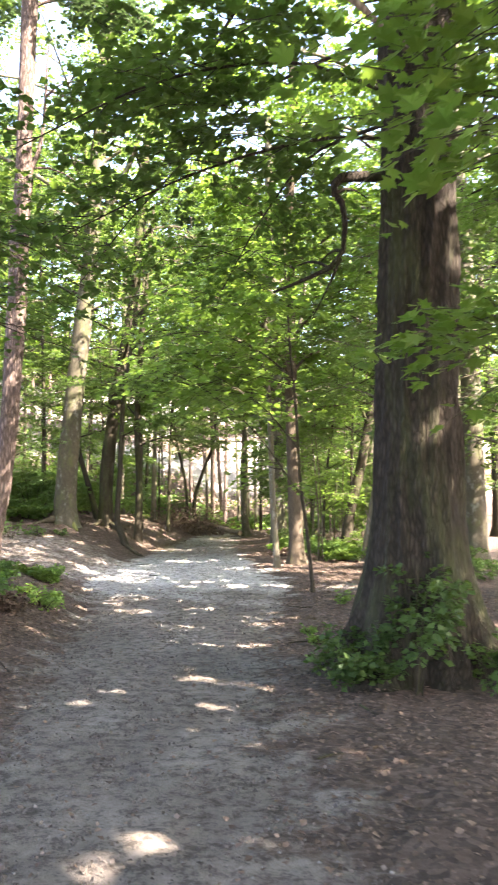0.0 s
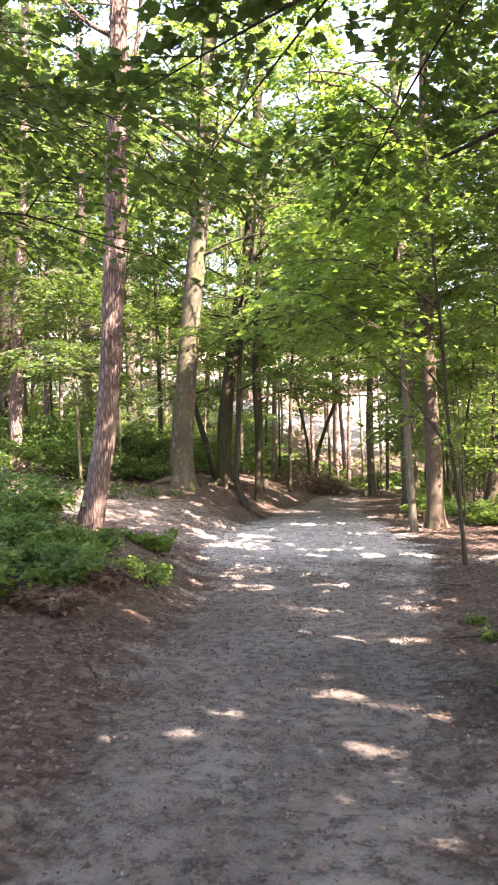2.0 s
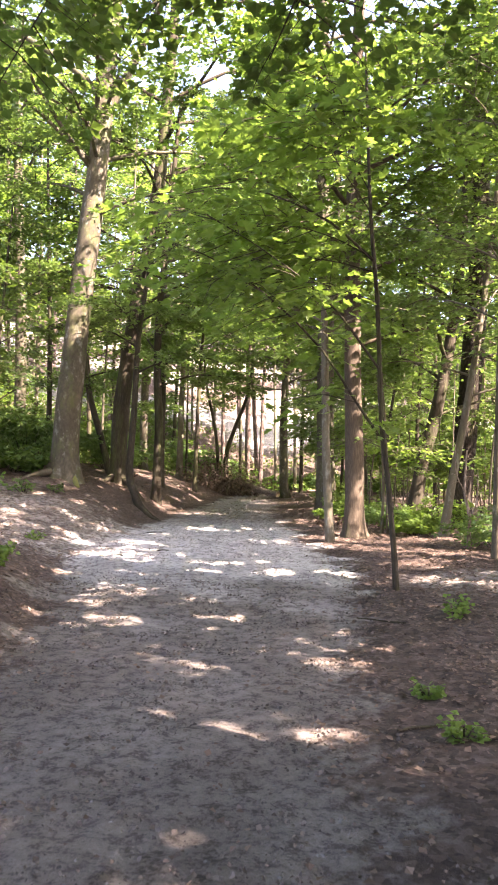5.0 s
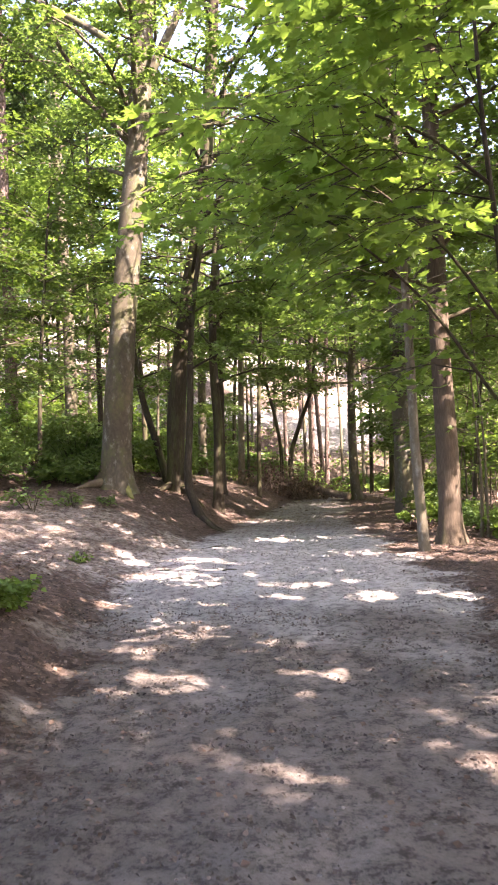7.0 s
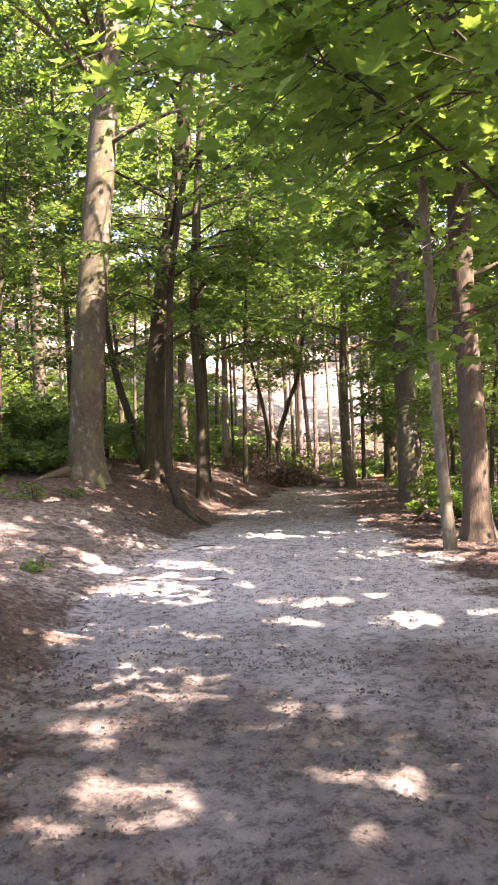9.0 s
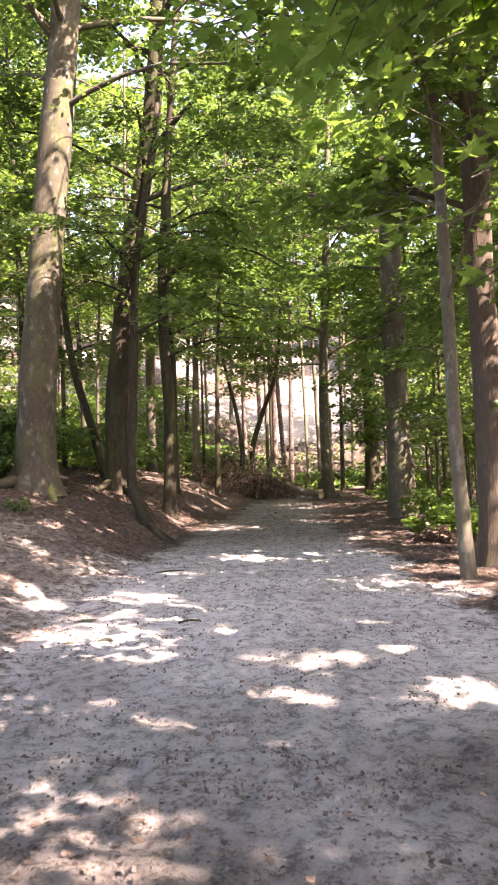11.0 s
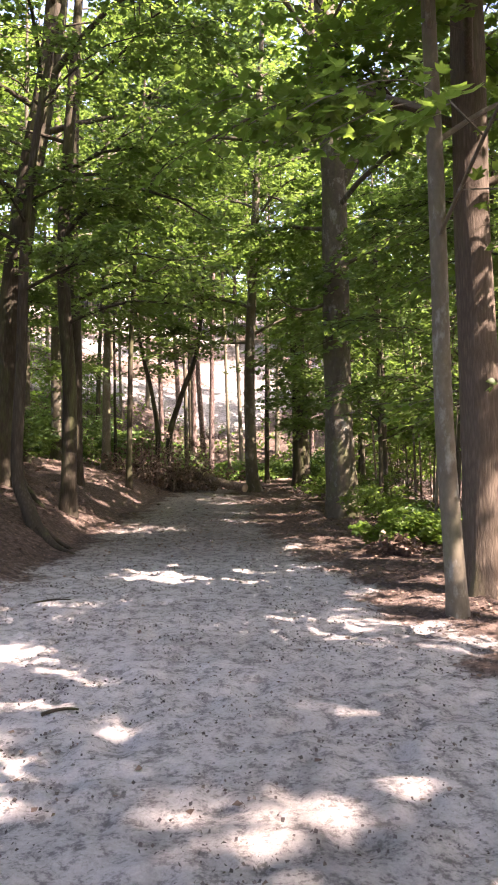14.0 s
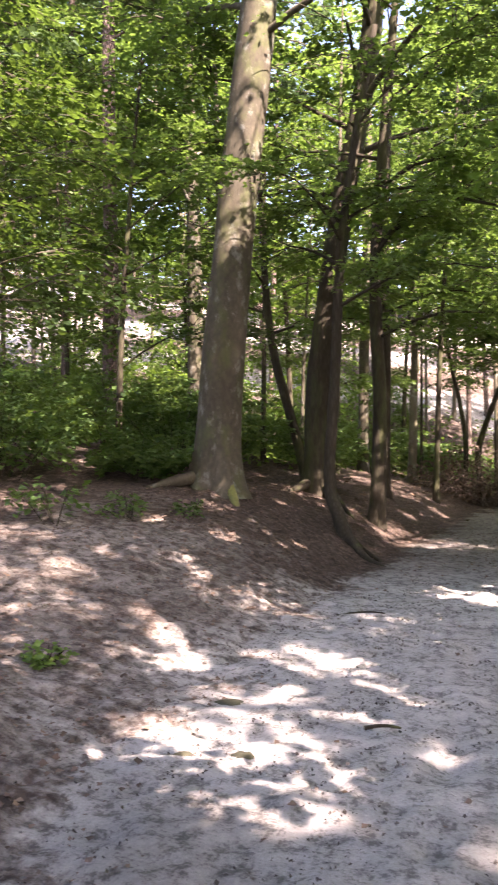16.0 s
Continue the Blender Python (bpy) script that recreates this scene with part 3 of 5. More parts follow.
def tree(name, x, y, curve, r0, r1, bark, label, leaf, n_limbs, h0, reach, count=42, size=0.085, seed=0, group="", segs=18, flare=0.9, rough=0.03, furrow=0.0,
         rings=40, droop=0.25, rise=0.5, extra=(), lobed=False, sprays=9, sector=None, flare_h=0.32, spray_len=0.9, twigs=True, fine=True, forks=(), category="tree", sink=0.12):
    """A tree: trunk along the curve (offsets from its base), limbs, and a crown of leaf fans along the limbs.
    n_limbs limbs leave the trunk above height h0 and reach that far; extra: further limbs as lists of offsets with a radius."""
    rng = np.random.default_rng(seed + 100)
    zb = gz(x, y)
    base = np.array([x, y, zb])
    top = thing(name, base, label, category, group)
    pts = smooth_path([(curve[0][0], curve[0][1], -sink)] + list(curve[1:]), rings)
    height = pts[-1][2]
    u = np.clip(pts[:, 2] / height, 0, 1)
    rad = r1 + (r0 - r1) * (1 - u) ** 0.85
    pieces = [tube(pts, rad, segs, rough, flare, rng.integers(4, 7), seed, furrow, flare_h)]
    for line, ra, rb in forks:
        fp = smooth_path(line, 14)
        pieces.append(tube(fp, np.linspace(ra, rb, 14), 12, rough, seed=seed + 5))
    v, f = join(pieces)
    part("trunk", link_mesh("trunk", v, f, bark), top)
    lines = []
    for i in range(n_limbs):
        h = h0 + (height - h0) * (i + rng.uniform(0.1, 0.9)) / n_limbs * 0.97
        k = int(np.clip(np.searchsorted(pts[:, 2], h), 0, rings - 1))
        az = i * 2.4 + rng.uniform(-0.5, 0.5) if sector is None else rng.uniform(*sector)
        frac = (h - h0) / max(height - h0, 0.1)
        L = reach * (0.55 + 0.6 * math.sin(math.pi * min(0.15 + frac * 0.85, 1))) * rng.uniform(0.75, 1.15)
        d = np.array([math.cos(az), math.sin(az), 0])
        turn = rng.uniform(-0.35, 0.35)
        d2 = np.array([math.cos(az + turn), math.sin(az + turn), 0])
        up = rise * rng.uniform(0.5, 1.3)
        s = pts[k]
        line = [s, s + d * L * 0.3 + [0, 0, L * up * 0.32], s + d * L * 0.3 + d2 * L * 0.35 + [0, 0, L * up * 0.5], s + d * L * 0.3 + d2 * L * 0.7 + [0, 0, L * (up * 0.5 - droop * 0.35)]]
        lines.append((line, min(rad[k] * 0.4, 0.016 + 0.011 * L), True))
    for line, ra, leafy in extra:
        lines.append(([np.array(q, float) for q in line], ra, leafy))
    foot, head, lens, tw = [], [], [], []
    for line, ra, leafy in lines:
        lp = smooth_path(line, 12)
        thin = lp if fine and (not leafy or y < 22) else lp[[0, 2, 4, 6, 9, 11]] if fine else lp[[0, 5, 11]]
        pieces = [tube(thin, np.linspace(ra, ra * 0.22, len(thin)), 6 if fine else 3, 0.05, seed=int(rng.integers(999)))]
        L = np.linalg.norm(lp[-1] - lp[0])
        stems = [(lp, 0.14, 1.0, 1.0)]
        for b in range(int(rng.integers(2, 5))):
            i = int(rng.integers(3, 10))
            dv = lp[min(i + 1, 11)] - lp[i - 1]
            az = math.atan2(dv[1], dv[0]) + rng.choice([-1, 1]) * rng.uniform(0.5, 1.0)
            bl = L * rng.uniform(0.22, 0.42)
            e = lp[i] + np.array([math.cos(az), math.sin(az), rng.uniform(-0.05, 0.4)]) * bl
            bp = smooth_path([lp[i], (lp[i] + e) / 2 + [0, 0, bl * 0.1], e - [0, 0, bl * droop * 0.4]], 7)
            if fine:
                pieces.append(tube(bp[::2], np.linspace(ra * 0.38, ra * 0.12, 4), 4, seed=b))
            stems.append((bp, 0.15, 1.0, 0.55))
        v, f = join(pieces)
        part("limb", link_mesh("limb", v, f, bark), top)
        if not leafy:
            continue
        for sp, a, b, share in stems:
            for j in range(max(2, int(sprays * share))):
                w = a + (b - a) * (j + rng.uniform(0, 1)) / max(2, int(sprays * share))
                i = min(int(w * (len(sp) - 1)), len(sp) - 2)
                p = sp[i] + (sp[i + 1] - sp[i]) * (w * (len(sp) - 1) - i)
                dv = sp[i + 1] - sp[i]
                az = math.atan2(dv[1], dv[0]) + (0 if w > 0.93 else rng.choice([-1, 1]) * rng.uniform(0.35, 1.25))
                foot.append(p), head.append((math.cos(az), math.sin(az), rng.uniform(-0.28, 0.22))), lens.append(spray_len * rng.uniform(0.6, 1.25))
    if foot:
        foot, head, lens = np.array(foot), np.array(head), np.array(lens)
        v, f = spray_leaves(rng, foot + base, head, lens, count, size, droop, lobed=lobed)
        v = v - base
        me_faces, mats = [f], [np.zeros(len(f), np.int32)]
        if twigs and y < 27:
            l, down = lens[:, None], np.array([0, 0, droop])
            rows = np.stack([foot, foot + head * l * 0.5 - down * l * 0.22, foot + head * l * 0.95 - down * l * 0.9], 1)
            free = open_to_sun(rows.reshape(-1, 3) + base).reshape(-1, 3).all(1)
            tp = [tube(line, [0.007, 0.005, 0.002], 3) for line in rows[free]]
            if tp:
                tv, (tq, tt) = join(tp)
                me_faces = [f, tq + len(v), tt + len(v)]
                mats += [np.ones(len(tq) + len(tt), np.int32)]
                v = np.vstack([v, tv])
        part("crown", link_mesh("crown", v, me_faces, [leaf, bark], False, np.concatenate(mats)), top)
    return top


def shrub(name, x, y, spread, height, leaf, label, seed, stems=14, count=30, size=0.07, category="shrub", group="", lobed=False, bark=None):
    """A low bush: stems that spread from one root, each with leaf fans at several heights."""
    rng = np.random.default_rng(seed + 500)
    base = np.array([x, y, gz(x, y)])
    top = thing(name, base, label, category, group)
    pieces, foot, head, lens = [], [], [], []
    for i in range(stems):
        az, lean = rng.uniform(0, 6.28), rng.uniform(0.15, 1.0)
        h = height * rng.uniform(0.55, 1.05) * (1.15 - 0.5 * lean)
        e = np.array([math.cos(az), math.sin(az), 0]) * spread * lean + [0, 0, h]
        root = np.array([math.cos(az), math.sin(az), 0]) * spread * 0.35 * lean * rng.uniform(0.3, 1)
        root[2] = gz(x + root[0], y + root[1]) - base[2] - 0.03
        end_ground = gz(x + e[0], y + e[1]) - base[2]
        e[2] += max(end_ground, 0)
        line = smooth_path([root, root * 0.4 + e * 0.55 + [0, 0, h * 0.15], e], 7)
        pieces.append(tube(line, np.linspace(0.009, 0.003, 7), 4))
        for j in range(5):
            p = line[min(6, 2 + j)]
            a2 = az + rng.uniform(-1.6, 1.6)
            foot.append(p), head.append((math.cos(a2), math.sin(a2), rng.uniform(-0.1, 0.35))), lens.append(spread * rng.uniform(0.28, 0.5))
    if stems <= 16:
        for v, q, t in pieces:
            part("stem", link_mesh("stem", v, [q, t], bark or BARK_DARK), top)
    else:
        v, f = join(pieces)
        part("branchwork", link_mesh("branchwork", v, f, bark or BARK_DARK), top)
    v, f = spray_leaves(rng, np.array(foot) + base, np.array(head), np.array(lens), count, size, 0.3, 0.5, lobed, 0.5, cull=False)
    low = ground_z(v[:, 0], v[:, 1]) + 0.01
    v[:, 2] = np.maximum(v[:, 2], low)
    part("foliage", link_mesh("foliage", v - base, f, leaf, False), top)
    return top


# ---- trees beside the path ----
old_oak = tree("oak_tree", 1.62, 7.65, [(0, 0, 0), (0.02, 0, 2), (0.08, 0.02, 5), (0.12, 0.1, 9), (0.2, 0.2, 15)], 0.40, 0.2, BARK_OAK, "massive old oak with deeply furrowed brown bark beside the path", LEAF_OAK,
     13, 5.8, 4.2, 50, 0.1, 1, segs=72, rings=120, flare=1.8, rough=0.03, furrow=0.022, sprays=11, flare_h=0.58,
     extra=[([(-0.3, 0, 4.85), (-0.7, -0.25, 4.75), (-0.8, -0.3, 4.6), (-0.7, -0.3, 4.4), (-0.74, -0.25, 3.95), (-1.07, -0.25, 3.75), (-1.38, -0.15, 3.65)], 0.055, False),
            ([(-0.74, -0.25, 3.95), (-0.85, -0.25, 3.7), (-1.0, -0.2, 3.4)], 0.02, False),
            ([(-0.2, -0.1, 5.2), (-1.0, -0.4, 5.05), (-2.1, -0.6, 4.65), (-3.3, -0.75, 4.0)], 0.022, True),
            ([(-0.2, -0.2, 5.6), (-1.2, -0.6, 5.7), (-2.4, -1.0, 5.3), (-3.6, -1.2, 4.6)], 0.022, True)] + [
            ([(-0.2, 0.2, 5.5), (-0.9, 1.2, 5.6), (-1.5, 2.4, 5.2), (-2.0, 3.4, 4.6)], 0.022, True),
            ([(-0.2, 0.1, 6.4), (-1.5, 1.5, 6.5), (-3.0, 2.8, 5.7), (-4.3, 3.8, 4.6)], 0.022, True),
            ])
v, q, t = tube(smooth_path([(0.1, 0, 7.5), (-0.55, -0.15, 7.25), (-0.85, -0.38, 6.75), (-0.5, -0.45, 6.3), (-0.12, -0.47, 5.9)], 16), np.linspace(0.05, 0.026, 16), 9, 0.08, seed=12)
part("dead_branch", link_mesh("dead_branch", v, [q, t], BARK_DEAD), old_oak, "pale broken dead branch")
tree("maple_sapling", 2.45, 5.3, [(0, 0, 0), (-0.05, 0, 1.2), (-0.15, 0, 2.6), (-0.2, 0, 4.2), (-0.2, 0, 5.5)], 0.05, 0.015, BARK_DARK, "maple sapling with broad lobed leaves in front of the oak", LEAF_MAPLE,
     7, 2.3, 1.3, 9, 0.14, 201, segs=10, flare=0.3, lobed=True, sprays=6, sector=(2.5, 4.0))
tree("oak_tree", -5.3, 7.7, [(0, 0, 0), (0.1, 0, 1.5), (0.2, 0, 3.0), (0.35, 0, 4.6)], 0.09, 0.03, BARK_OAK, "young oak with low dark boughs over the brambles", LEAF_OAK,
     6, 2.4, 3.1, 20, 0.095, 211, segs=14, flare=0.4, sprays=8, sector=(-0.25, 0.7), rise=0.35, droop=0.35)
tree("pine_tree", -4.38, 13.2, [(0, 0, 0), (0.15, 0.02, 0.8), (0.28, 0.05, 1.8), (0.39, 0.08, 3.5), (0.5, 0.1, 7), (0.7, 0.1, 16)], 0.155, 0.1, BARK_PINE, "slanting pine with flaky pinkish brown bark", LEAF_NEEDLE,
     9, 9.0, 2.2, 60, 0.1, 2, segs=32, rings=70, flare=0.55, rough=0.05, furrow=0.008, droop=0.1,
     extra=[([(0.3, 0.08, 5.6), (0.6, 0.0, 5.75), (0.85, -0.05, 5.7)], 0.03, False), ([(0.42, 0.1, 6.4), (0.62, 0.1, 6.75), (0.82, 0.1, 7.4), (0.9, 0.1, 9)], 0.07, False), ([(0.4, 0.1, 7.4), (0.0, -0.1, 7.6), (-0.6, -0.3, 8.2)], 0.05, False)])
mossy_beech = tree("beech_tree", -5.74, 24.7, [(0, 0, 0), (0.1, 0, 2.0), (0.36, 0.05, 5.0), (0.75, 0.1, 9.0), (1.3, 0.2, 18)], 0.335, 0.15, BARK_BEECH, "tall leaning beech with smooth grey bark and a mossy foot", LEAF_BEECH,
     22, 6.4, 4.2, 36, 0.104, 3, sprays=12, segs=36, rings=60, flare=1.05, flare_h=0.36, rough=0.025,
     # High limbs, mostly out of view, added to shade the young trees westward.
     extra=[([(0.65, 0.1, 8.5), (1.0, -1.5, 10.0), (1.5, -3.5, 11.0), (2.2, -5.6, 11.2)], 0.07, True), ([(0.6, 0.1, 7.8), (-0.4, -1.5, 9.2), (-0.7, -3.5, 10.2), (-0.4, -5.6, 10.2)], 0.07, True),
            ([(0.7, 0.1, 9.0), (0.9, -1.8, 11.5), (0.6, -4.0, 12.8), (0.6, -6.0, 13.0)], 0.06, True), ([(0.6, 0, 8.0), (-1.2, -1.0, 9.5), (-2.4, -2.6, 10.0), (-3.0, -4.4, 9.6)], 0.06, True)],
     forks=[([(0.8, 0.1, 9.7), (0.0, 0.05, 10.5), (-1.4, 0, 11.4), (-2.6, 0, 12.0)], 0.11, 0.05), ([(0.68, 0.1, 8.9), (1.15, 0.1, 9.9), (1.7, 0.2, 11.1), (2.2, 0.2, 12.4), (2.3, 0.2, 14.0)], 0.13, 0.06)])
dark_beech = tree("beech_tree", -5.1, 28.2, [(0, 0, 0), (0.1, 0, 2.5), (0.5, 0.05, 5.5), (1.05, 0.1, 9), (1.6, 0.1, 17)], 0.25, 0.12, BARK_DARK, "dark leaning beech with spreading roots on the bank", LEAF_BEECH,
     24, 4.6, 4.3, 42, 0.106, 4, sprays=12, segs=32, rings=50, flare=0.9, rough=0.04)
bent_hornbeam = tree("hornbeam_tree", -3.95, 25.4, [(0.1, -0.1, 0), (-0.12, 0.12, 0.35), (-0.3, 0.3, 0.9), (-0.22, 0.3, 2.5), (-0.1, 0.35, 5.0), (0.35, 0.5, 8)], 0.1, 0.04, BARK_DARK, "slim hornbeam stem bent at its foot", LEAF_BEECH,
     9, 3.0, 2.8, 42, 0.09, 5, sprays=10, segs=14, flare=0.6, extra=[([(-0.1, 0.33, 4.9), (-0.5, 0.2, 5.2), (-0.8, 0.1, 5.1), (-1.3, 0, 5.35)], 0.05, True)])
tree("hornbeam_tree", -3.88, 27.8, [(0, 0, 0), (0.05, 0.03, 2), (-0.05, 0.1, 4.5), (0.1, 0.1, 7), (0.5, 0.2, 12)], 0.14, 0.05, BARK_DARK, "slim dark hornbeam stem at the bank's edge", LEAF_BEECH,
     12, 3.2, 3.2, 42, 0.1, 6, sprays=11, segs=14, flare=0.7, extra=[([(-0.05, 0.1, 4.9), (0.7, -0.1, 5.6), (1.6, -0.4, 5.6), (2.6, -0.6, 5.0)], 0.06, True)])
tree("hornbeam_tree", -5.6, 29.6, [(0, 0, 0), (-0.35, 0, 1.2), (-0.75, 0, 2.6), (-1.0, 0.1, 4.2), (-1.2, 0.1, 7.5)], 0.115, 0.04, BARK_DARK, "thin crooked hornbeam that leans away from the path", LEAF_BEECH,
     9, 2.8, 2.4, 40, 0.1, 7, sprays=9, segs=12, flare=0.5)
tree("hornbeam_tree", -4.35, 31.5, [(0, 0, 0), (0.03, 0, 3), (0, 0, 6), (0.2, 0, 11)], 0.15, 0.05, BARK_DARK, "straight dark hornbeam behind the bank", LEAF_BEECH, 12, 3.6, 3.0, 36, 0.115, 8, sprays=10, segs=12)
tree("birch_tree", -4.6, 38.5, [(0, 0, 0), (0.05, 0, 3), (0.1, 0, 6), (0.2, 0, 11)], 0.14, 0.05, BARK_YOUNG, "slender pale young tree behind the brushwood", LEAF_BEECH, 10, 3.6, 2.6, 34, 0.125, 9, sprays=9, segs=12)
tree("maple_tree", 0.75, 20.3, [(0, 0, 0), (-0.04, 0, 0.5), (-0.11, 0, 1.6), (-0.15, -0.02, 3.0), (-0.22, -0.05, 5.0), (-0.4, -0.1, 9)], 0.088, 0.035, BARK_YOUNG, "young maple with pale smooth bark leaning over the path", LEAF_MAPLE,
     12, 3.6, 2.4, 20, 0.13, 10, segs=16, flare=0.5, lobed=True, sprays=8,
     extra=[([(-0.15, 0, 3.2), (-0.2, -1.5, 3.65), (-0.4, -3.0, 3.6), (-0.8, -4.1, 3.2)], 0.02, True)])
tree("maple_tree", 1.3, 21.2, [(0, 0, 0), (-0.03, 0, 1.5), (-0.1, 0, 4), (-0.12, 0.05, 8), (0, 0.1, 14)], 0.195, 0.08, BARK_MAPLE, "straight maple with brown bark and pale flared foot", LEAF_MAPLE,
     24, 3.7, 3.6, 40, 0.12, 11, sprays=12, segs=28, rings=70, flare=1.3, flare_h=0.24, furrow=0.004,
     extra=[([(-0.1, 0, 8.0), (-1.0, -1.0, 9.4), (-2.2, -2.0, 9.9), (-3.2, -3.0, 9.5)], 0.045, True), ([(-0.1, 0, 9.5), (-1.4, 0.3, 11.0), (-3.0, 0.8, 11.6), (-4.2, 1.0, 11.2)], 0.045, True)])
tree("beech_tree", 1.12, 28.3, [(0, 0, 0), (-0.04, 0, 1.5), (-0.09, 0, 3.5), (-0.1, 0, 6.2), (-0.22, 0.1, 9), (-0.3, 0.1, 16)], 0.28, 0.12, BARK_BEECH, "stout beech with grey brown bark and a forked crown", LEAF_BEECH,
     20, 4.0, 3.9, 36, 0.112, 12, sprays=12, segs=28, flare=0.55, rough=0.05,
     extra=[([(-0.25, 0, 4.0), (-0.6, -0.1, 3.85), (-0.95, -0.15, 3.9), (-1.3, -0.2, 4.15)], 0.04, False), ([(-0.2, 0, 8.5), (-1.6, -0.5, 10.0), (-3.2, -1.0, 10.6), (-4.6, -1.5, 10.2)], 0.05, True)],
     forks=[([(-0.2, 0, 5.9), (0.25, 0, 6.6), (0.75, 0, 7.6), (1.1, 0.1, 10)], 0.15, 0.06)])
tree("beech_tree", 1.55, 38.5, [(0, 0, 0), (-0.05, 0, 3), (-0.1, 0, 6), (0.3, 0, 9.5), (0.5, 0, 16)], 0.26, 0.1, BARK_DARK, "beech at the bend of the path with a sunlit pale foot", LEAF_BEECH, 18, 4.4, 3.8, 36, 0.125, 13, sprays=11, segs=22, flare=0.7)
tree("maple_tree", -0.02, 36.9, [(0, 0, 0), (-0.12, 0, 1.2), (-0.12, 0, 4), (0.1, 0, 8.5), (0.35, 0, 14)], 0.18, 0.06, BARK_BEECH, "slim grey tree at the path's edge beside a log", LEAF_BEECH,
     16, 4.2, 3.4, 36, 0.12, 14, sprays=11, segs=18, flare=0.8, extra=[([(-0.12, 0, 4.4), (-1.0, 0, 4.4), (-2.0, -0.2, 4.2), (-2.8, -0.3, 3.9)], 0.04, True)])
tree("maple_sapling", 1.17, 14.4, [(0, 0, 0), (-0.05, 0, 0.5), (-0.13, 0, 1.3), (-0.22, -0.05, 2.0), (-0.3, -0.1, 3.4), (-0.4, -0.1, 4.6), (-0.5, -0.2, 6.6)], 0.036, 0.012, BARK_DARK, "maple sapling that arches over the path", LEAF_MAPLE,
     9, 3.0, 2.0, 14, 0.135, 15, segs=10, flare=0.3, lobed=True, sprays=8, sector=(1.6, 4.6),
     extra=[([(-0.2, -0.03, 1.75), (-0.5, -0.2, 2.15), (-1.1, -0.4, 2.95), (-2.1, -0.5, 3.75), (-3.0, -0.6, 4.0)], 0.02, True),
            ([(-0.25, -0.07, 2.6), (-0.9, -0.6, 3.3), (-1.6, -1.2, 3.7), (-2.2, -1.9, 3.9)], 0.017, True),
            ([(-0.35, -0.1, 3.9), (-1.0, -0.2, 4.4), (-2.0, 0.0, 4.8), (-3.2, 0.3, 4.7)], 0.02, True)])
tree("maple_sapling", 1.95, 22.0, [(0, 0, 0), (0.02, 0, 1), (-0.05, 0, 2.2), (-0.15, 0, 3.4)], 0.035, 0.012, BARK_YOUNG, "thin pale sapling under the trees", LEAF_MAPLE, 5, 1.2, 1.0, 18, 0.11, 16, segs=8, flare=0.2, sprays=5)
tree("beech_tree", 2.9, 24.0, [(0, 0, 0), (0.25, 0, 1.5), (0.65, 0, 3.2), (1.1, 0.2, 6), (1.5, 0.3, 12)], 0.17, 0.06, BARK_DARK, "dark beech leaning away from the path", LEAF_BEECH, 14, 2.4, 3.0, 42, 0.095, 17, sprays=10, segs=16)
tree("hornbeam_tree", 3.1, 21.3, [(0, 0, 0), (0.2, 0, 1.2), (0.45, 0, 2.6), (0.8, 0, 5), (1.2, 0, 9)], 0.09, 0.03, BARK_YOUNG, "slanting hornbeam pole at the wood's edge", LEAF_BEECH, 10, 2.2, 2.4, 42, 0.09, 18, sprays=9, segs=12)
tree("oak_tree", 4.1, 24.5, [(0, 0, 0), (0.15, 0, 2), (0.4, 0, 5), (0.5, 0, 9), (0.6, 0, 15)], 0.3, 0.12, BARK_OAK, "dark oak among saplings", LEAF_OAK, 16, 3.6, 4.0, 44, 0.1, 19, sprays=10, segs=20, furrow=0.01)
tree("pine_tree", -10.4, 23.6, [(0, 0, 0), (0.1, 0, 4), (0.3, 0, 8), (0.5, 0, 17)], 0.18, 0.1, BARK_PINE, "straight pine with orange upper bark", LEAF_NEEDLE, 8, 9.5, 2.2, 60, 0.1, 20, segs=16, flare=0.4, droop=0.1)
tree("pine_tree", -10.7, 30.4, [(0, 0, 0), (0, 0, 4), (-0.1, 0, 8), (-0.2, 0, 17)], 0.2, 0.1, BARK_PINE, "dark straight pine behind shrubs", LEAF_NEEDLE, 8, 9.0, 2.2, 60, 0.1, 21, segs=16, flare=0.4, droop=0.1)

# young trees and neighbours that fill the wood on both sides
YOUNG_NEAR = [
    # first two: added out of view to shade the start of the path
    (4.3, 3.6, 8.0, 0.07, 2.5, 2.4), (5.6, 1.2, 9.0, 0.08, 2.5, 2.6), (-8.0, 25.8, 7.0, 0.06, 1.3, 2.5), (-7.6, 21.5, 5.5, 0.05, 1.6, 2.2), (-7.2, 31.5, 8.0, 0.07, 2.2, 2.6), (-9.5, 19.5, 8.0, 0.08, 2.6, 2.8), (-6.4, 35.5, 8.0, 0.07, 1.8, 2.4),
    (3.2, 17.6, 8.5, 0.08, 3.2, 2.6), (2.4, 25.6, 6.0, 0.05, 1.0, 2.0), (2.6, 31.2, 7.5, 0.06, 1.1, 2.3), (3.6, 27.6, 8.0, 0.07, 0.9, 2.5), (2.9, 35.2, 8.0, 0.07, 1.0, 2.3),
    (4.8, 30.8, 9.0, 0.08, 1.2, 2.7), (4.6, 20.0, 9.0, 0.08, 2.0, 2.6), (5.4, 14.0, 9.0, 0.08, 2.2, 2.8), (4.0, 11.2, 7.0, 0.06, 1.5, 2.2), (3.8, 40.5, 9.0, 0.08, 1.6, 2.6),
]
